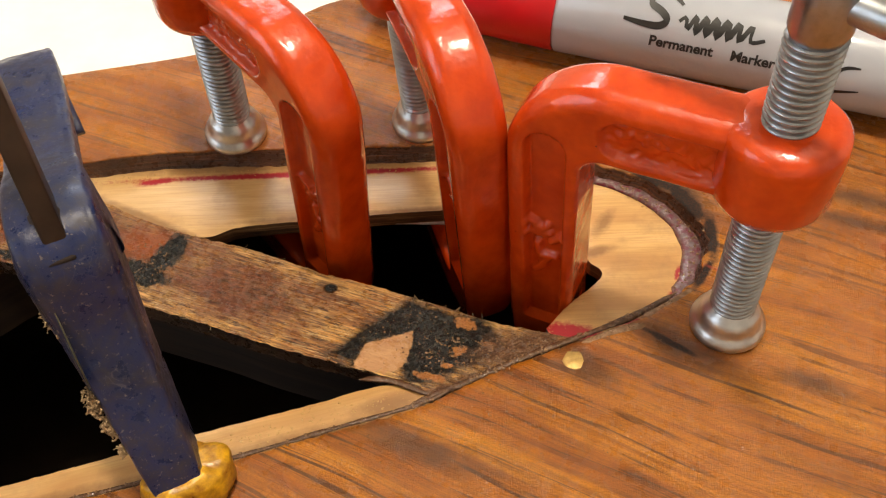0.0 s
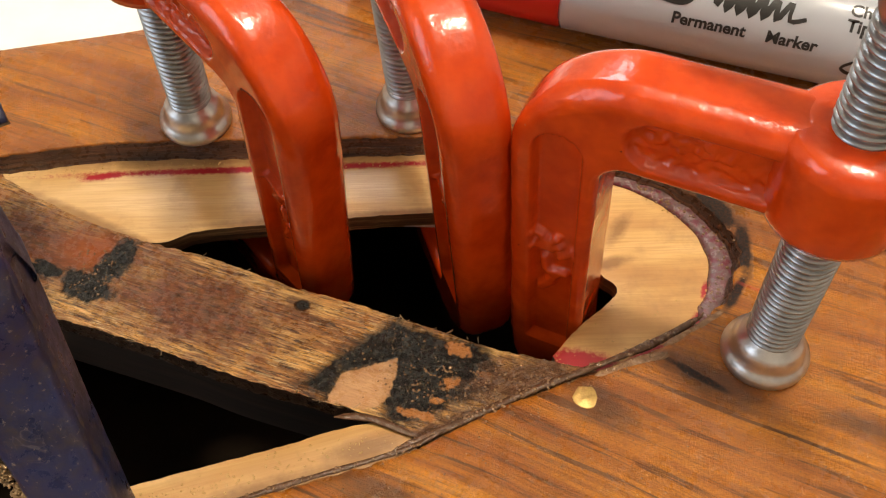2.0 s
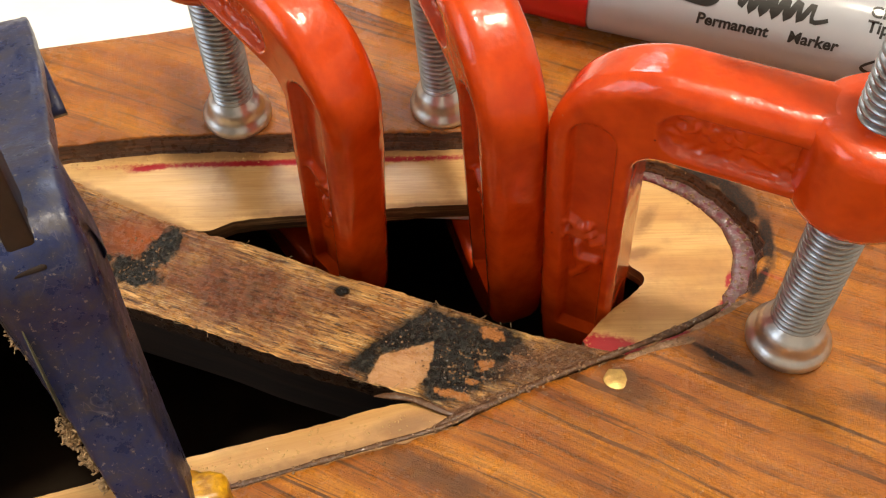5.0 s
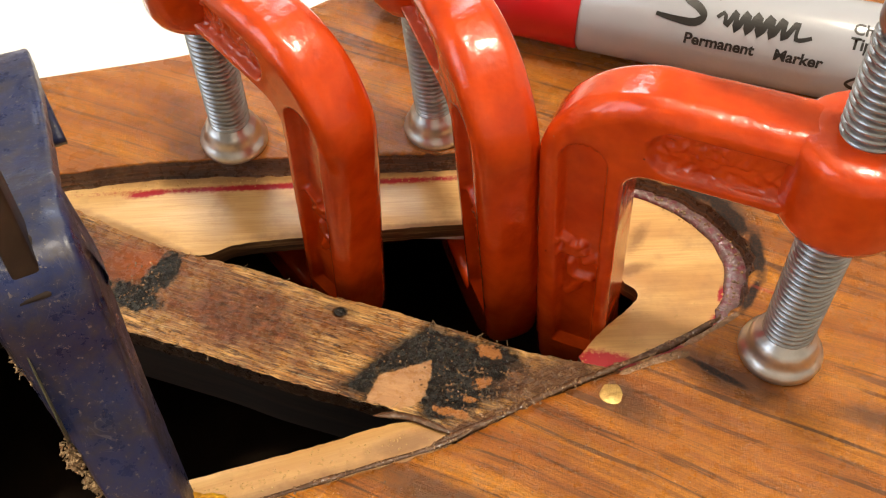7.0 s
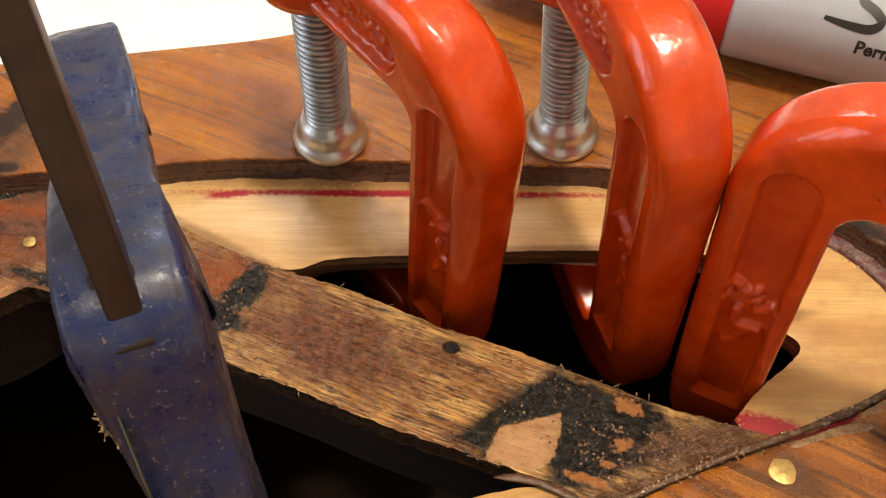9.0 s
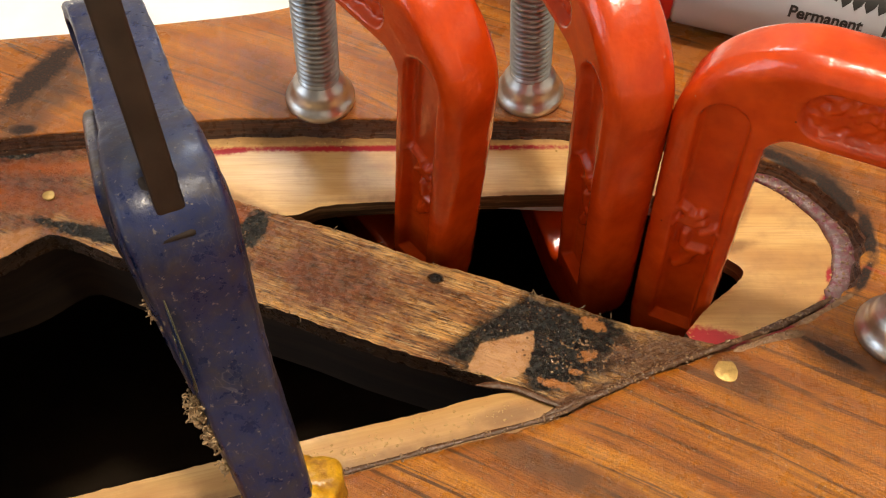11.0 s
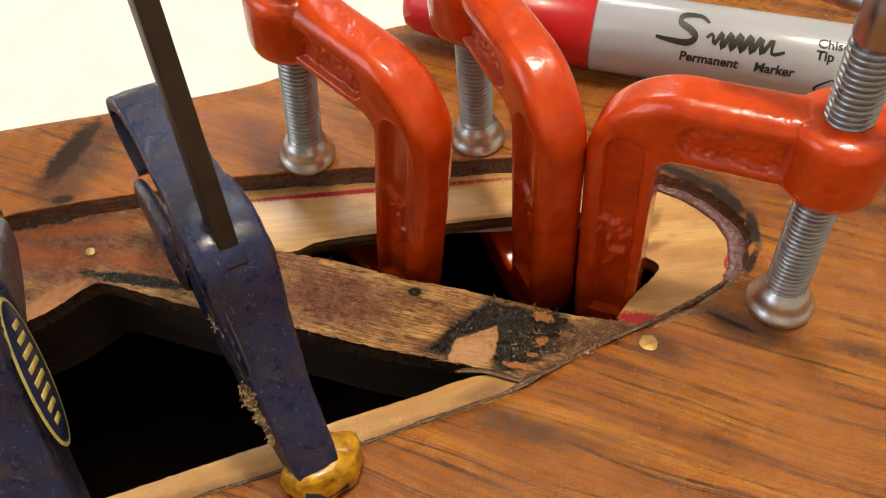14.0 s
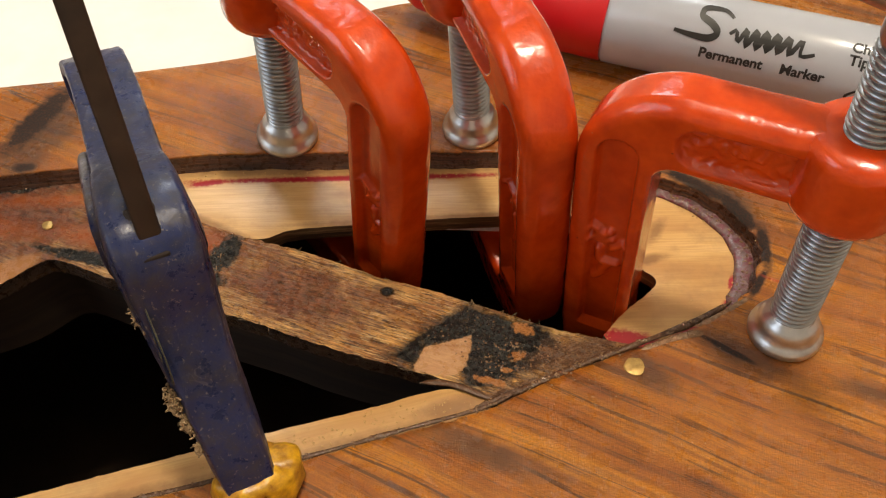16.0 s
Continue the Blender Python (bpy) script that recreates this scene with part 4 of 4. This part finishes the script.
# ---- blue bar clamps ----
def bar_clamp(label, flank=-1):
    ob = thing("bar_clamp", Matrix(), label, "clamp", "blue bar clamps")
    # a strap that hooks down at its far end, a deep housing round the bar, and a jaw that tapers to the foot
    knots = [(-53.0, 127.5, 20.0), (-56.6, 133.2, 26.0), (-57.2, 134.4, 32.0), (-53.5, 129.0, 36.2), (-48, 119, 38.2), (-41.5, 106, 40.6),
             (-35, 93.5, 45.3), (-31.0, 85.8, 43.2), (-29.0, 82.3, 31.0), (-26.4, 78.2, 20.5), (-24.0, 74.6, 12.0), (-21.4, 70.9, 2.4)]
    spine = catmull(knots, 150)
    gone = np.concatenate([[0], np.cumsum(np.linalg.norm(np.diff(spine, axis=0), axis=1))])
    left = gone[-1] - gone
    wide = np.interp(left, [0, 22, 36, 44, 52, 57, 62, 98, 120], [7.0, 8.4, 10.2, 10.9, 10.9, 10.4, 9.2, 9.4, 9.4])
    deep = np.interp(left, [0, 14, 28, 40, 52, 56, 60, 98, 130], [7.0, 9.0, 12.0, 13.5, 13.0, 9.0, 3.4, 2.8, 2.2])
    t = np.gradient(spine, axis=0)
    t /= np.linalg.norm(t, axis=1)[:, None]
    side = np.array((0.878, 0.479, 0.0))
    rings = []
    for p, d, w, h in zip(spine, t, wide, deep):
        up = np.cross(d, side)
        ring = []
        for k in range(64):
            a = 2 * math.pi * (k + 0.5) / 64
            c, q = math.cos(a), math.sin(a)
            u = math.copysign(abs(c) ** 0.30, c)
            v = math.copysign(abs(q) ** 0.30, q) * h / 2
            if q > 0:
                v += 0.5 * max(0.0, abs(u) - 0.80) / 0.2 * min(1.0, h / 9) - 0.16 * math.exp(-(u / 0.05) ** 2)
            u *= w / 2 + 0.13 * min(h, 9.0) * (0.35 - v / h) * min(1.0, h / 9)
            worn = 0.12 * noise.noise((p[0] * 0.5 + u, p[1] * 0.5, p[2] * 0.5 + v))
            ring.append((p + side * (u + worn) + up * (v - h / 2 + worn)) * MM)
        rings.append(ring)
    jaw = part("jaw", sweep(rings), BLUE, ob, "scratched dark blue plastic jaw with a hooked strap")
    # side wings of the housing below the shoulder
    house = [i for i in range(150) if 12 < left[i] < 50]
    for sg in (-1, 1):
        path = np.array([spine[i] + side * sg * (wide[i] / 2 - 0.75) - np.cross(t[i], side) * 2.2 for i in house])
        part("housing_rib", tube(path, np.interp(np.linspace(0, 1, len(house)), [0, 0.2, 0.7, 1], [0.5, 1.1, 1.0, 0.4]), 12, 0.04, 2), GRIMY, jaw, "grimy dark edge rib")
    # release blade beside the housing, under the strap
    tip, root = np.array((-49.0, 119.5, 25.0)) + side * flank * 5.6, np.array((-36.5, 95.5, 34.0)) + side * flank * 5.0
    run = (root - tip) / np.linalg.norm(root - tip)
    rise = np.cross(side, run)
    rise = rise if rise[2] > 0 else -rise
    blade = []
    for q in np.linspace(0, 1, 16):
        tall, fat = np.interp(q, [0, 0.06, 0.5, 1], [1.6, 2.8, 5.0, 5.4]), np.interp(q, [0, 0.1, 1], [0.6, 1.3, 1.7])
        blade.append([(tip + (root - tip) * q + rise * tall * math.copysign(abs(math.sin(b)) ** 0.6, math.sin(b)) + side * fat * math.copysign(abs(math.cos(b)) ** 0.6, math.cos(b))) * MM for b in np.linspace(0, 2 * math.pi, 20, endpoint=False)])
    part("release_blade", sweep(blade), GRIMY, ob, "narrow blue-black release blade")
    # the bar through its slot
    bar = part("bar", rounded_box(2.8, 5.4, 230, 0.4), STEEL, ob, "dark brown steel bar")
    rise = Vector((-0.15, 0.305, 1.0)).normalized()
    across = (Vector(side) - rise * rise.dot(Vector(side))).normalized()
    lean = Matrix((across, rise.cross(across), rise)).transposed().to_4x4()
    bar.matrix_world = Matrix.Translation((-0.0324, 0.0880, 0.0410)) @ lean @ Matrix.Translation((0, 0, 0.105))
    # A flush dark block stands in for the shade in the opening.
    slot_shade = part("slot_shade", rounded_box(3.7, 6.8, 3.0, 0.5), SHADED, jaw)
    slot_shade.matrix_world = Matrix.Translation((-0.0325, 0.0878, 0.0428)) @ pose(0, 0, 0, 38, 0, 28)
    # oval label on the flank
    ink = STICKER_INK if flank > 0 else WORN_INK
    long_way = Vector((8, -13, -13)).normalized()
    out = (Vector(side) * flank - long_way * long_way.dot(Vector(side) * flank)).normalized()
    out = Matrix.Rotation(radians((14 if flank > 0 else 6) * flank), 3, long_way) @ out
    out = out if out.z > 0 else (Matrix.Rotation(radians(-20 * flank), 3, long_way) @ out)
    plane = Matrix((long_way, out.cross(long_way), out)).transposed().to_4x4()
    plane.translation = (Vector((-31.0, 86.8, 32.5)) + out * (6.4 if flank > 0 else 4.6)) * MM
    for nm, mat, a, b, dz in (("label_border", ink, 10.6, 4.3, 0.0), ("label_oval", STICKER, 10.0, 3.7, 0.12)):
        lab = part(nm, lathe([(1.0, -0.12), (1.0, 0.04)], 44), mat, ob, "oval navy label" if nm == "label_oval" else "yellow label border")
        lab.matrix_world = plane @ Matrix.Translation((0, 0, dz * MM)) @ Matrix.Diagonal((a, b, 1, 1))
    for k in range(8):
        reach = 1.8 + 2.6 * math.sin(math.pi * (k + 0.5) / 8)
        mk = part("label_print", rounded_box(0.9, reach, 0.24, 0.06, 1), ink, ob)
        mk.matrix_world = plane @ pose((-6.6 + 1.9 * k) * MM, 0.2 * MM, 0.14 * MM, 0, 0, 20)
    # soft yellow rubber cap round the foot
    cap = lathe([(0.62, 0.0), (0.94, 0.1), (1.0, 1.0), (1.05, 2.8), (1.0, 5.4), (0.93, 6.3), (0.80, 6.8), (0.5, 7.0), (0.1, 7.0)], 48)
    for v in cap.vertices:
        lump = 1 + 0.12 * noise.noise((v.co.x / MM * 2.2, v.co.y / MM * 2.2, v.co.z / MM * 0.4))
        v.co = Vector((v.co.x * 6.4 * lump, v.co.y * 4.4 * lump, v.co.z + 0.8 * MM * noise.noise((v.co.x / MM * 3.0, v.co.y / MM * 3.0, 3.0)) * (v.co.z > 0.005)))
    pad = part("rubber_pad", cap, YELLOW, ob, "chewed yellow rubber jaw pad")
    pad.matrix_world = Matrix.Translation((-0.0228, 0.0752, 0.0002)) @ pose(0, 0, 0, -6, 4, 28)
    # dust and fibres caught on the edge
    rng = np.random.RandomState(3)
    for c, r, k in (((-31.7, 78.0, 21.0), 1.1, 190), ((-34.8, 82.4, 33.0), 0.7, 50), ((-29.3, 75.0, 13.6), 0.7, 90), ((-30.5, 76.5, 17.2), 0.9, 150)):
        verts, faces = [], []
        for _ in range(k):
            p = np.array(c) + rng.normal(0, r * 0.30, 3) + rng.normal(0, r * 0.75) * np.array((-0.25, 0.35, 0.9))
            path, d = [p], rng.normal(0, 1, 3)
            for _ in range(5):
                d = d * 0.5 + rng.normal(0, 1, 3) * 0.8
                path.append(path[-1] + 0.25 * r * d / np.linalg.norm(d))
            me = tube(path, rng.uniform(0.04, 0.15), 5)
            o = len(verts)
            verts += [tuple(v.co) for v in me.vertices]
            faces += [tuple(o + i for i in f.vertices) for f in me.polygons]
            bpy.data.meshes.remove(me)
        part("lint", mesh_from(verts, faces), LINT, ob, "beige dust and fibres")
    return ob


bar_clamp("scratched dark blue bar clamp with dusty edges and yellow pads")
other = bar_clamp("dark blue bar clamp with an oval yellow and navy label", 1)
other.matrix_world = Matrix.Translation((-0.0630, 0.0728, 0.0)) @ pose(0, 0, 0, 0, 0, -3) @ Matrix.Translation((0.031, -0.087, 0))

# ---- marker pen ----
def marker_pen():
    r = 9.35
    a, b = Vector((30.0, 184.57, r)), Vector((100.0, 163.66, r))
    ax = (b - a).normalized()
    ay = Vector((0, 0, 1)).cross(ax).normalized()
    m = Matrix((ax, ay, Vector((0, 0, 1)))).transposed().to_4x4()
    m.translation = Vector((35.4, 182.95, r + 0.15)) * MM
    ob = thing("marker_pen", m, "white permanent marker with a red cap lying on the wood", "marker")

    def along(profile, n=56):
        me = lathe([(q, x) for x, q in profile], n)
        me.transform(Matrix.Rotation(radians(90), 4, "Y"))
        return me

    br = part("barrel", along([(-1, 8.2), (0, 8.9), (0.4, 9.3), (60, 9.35), (92, 9.3), (95, 8.6), (96, 7)]), BARREL, ob, "white plastic barrel")
    part("cap", along([(-46, 4.0), (-45.3, 5.4), (-43, 6.6), (-34, 8.0), (-20, 8.8), (-0.6, 9.2), (-0.3, 8.9)]), CAP, ob, "red plastic cap")

    def curved(curve_or_mesh, name, x, turn, label=""):
        """Lays a flat print round the barrel at a turn about its axis."""
        me = curve_or_mesh
        rr = r + 0.06
        for v in me.vertices:
            px, py = v.co.x / MM, v.co.y / MM
            ang = radians(turn) - py / rr
            v.co = Vector(((x + px) * MM, -rr * math.sin(ang) * MM, rr * math.cos(ang) * MM))
        part(name, me, INK, br, label)

    def words(text, size):
        cu = bpy.data.curves.new("print", "FONT")
        cu.body, cu.size, cu.resolution_u, cu.offset = text, size * MM, 4, 0.09 * MM
        tmp = new("print", cu)
        dg = bpy.context.evaluated_depsgraph_get()
        me = bpy.data.meshes.new_from_object(tmp.evaluated_get(dg))
        bpy.data.objects.remove(tmp)
        bm = bmesh.new()
        bm.from_mesh(me)
        bmesh.ops.subdivide_edges(bm, edges=[e for e in bm.edges if e.calc_length() > 0.0006], cuts=2)
        bm.to_mesh(me)
        bm.free()
        return me

    def stroke(points, width):
        """A pen stroke of varying width as a flat ribbon, in millimetres."""
        p = catmull(points, 70)
        d = np.gradient(p, axis=0)
        d /= np.linalg.norm(d, axis=1)[:, None]
        verts = []
        for i, (q, e) in enumerate(zip(p, d)):
            s = i / 69
            w = width * (0.35 + 0.65 * math.sin(math.pi * min(1, max(0, s * 0.9 + 0.06)))) / 2 * (1 + 0.5 * abs(e[0]))
            nrm = np.array((-e[1], e[0])) * w
            verts += [((q + nrm)[0] * MM, (q + nrm)[1] * MM, 0), ((q - nrm)[0] * MM, (q - nrm)[1] * MM, 0)]
        return mesh_from(verts, grid_faces(70, 2), smooth=False)

    # the brand mark as plain sweeping strokes
    logo = [
        [(9.5, 4.4), (7.5, 5.9), (4.0, 5.6), (3.4, 3.7), (5.8, 2.2), (7.0, 0.7), (5.5, -0.6), (2.0, -0.6), (-1.5, -0.2)],
        [(9.4, 1.0), (10.6, 2.0), (11.2, -0.2), (12.6, 2.6), (12.9, -0.6), (14.6, 2.6), (14.9, -0.6), (16.6, 2.6), (17.0, -0.6), (18.8, 2.6), (19.2, -0.6), (21.0, 2.6), (21.4, -0.6), (23.4, 2.6), (23.6, -0.4), (26.2, 0.3)],
    ]
    for k, line in enumerate(logo):
        curved(stroke(line, 1.1), "logo_stroke", 15.4, 51, "")
    curved(words("Permanent", 2.9), "printed_word", 19.8, 79, "")
    curved(words("Marker", 2.9), "printed_word", 36.0, 79, "")
    curved(words("Chisel", 2.9), "printed_word", 48.0, 36, "")
    curved(words("Tip", 2.9), "printed_word", 48.0, 52, "")
    curved(stroke([(46.5, -4.5), (43.5, -7.0), (46.0, -8.0), (48.5, -5.5), (46.5, -4.5)], 0.5), "printed_emblem", 6.0, 48, "")
    curved(stroke([(48.5, -5.5), (51, -2.5), (54, -2.0)], 0.5), "printed_emblem", 6.0, 48, "")
    curved(stroke([(46.0, -8.0), (50, -7.6), (55, -6.6)], 0.5), "printed_emblem", 6.0, 48, "")
    return ob


marker_pen()


# ---- paper behind the body ----
def paper():
    n = 70
    verts, top = [], -14.0
    for i in range(n):
        for j in range(n):
            x, y = -330 + 420 * i / (n - 1), 140 + 330 * j / (n - 1)
            z = top + 4.0 * noise.noise((x * 0.012, y * 0.012, 3)) + 0.9 * noise.noise((x * 0.07, y * 0.07, 9)) + 0.3 * noise.noise((x * 0.25, y * 0.25, 2))
            verts.append((x * MM, y * MM, z * MM))
    me = mesh_from(verts, grid_faces(n, n))
    ob = part("paper_towel", me, PAPER)
    so = ob.modifiers.new("thickness", "SOLIDIFY")
    so.thickness = 0.0004
    tagged(ob, "crumpled white paper towel spread behind the instrument", "paper towel")


paper()
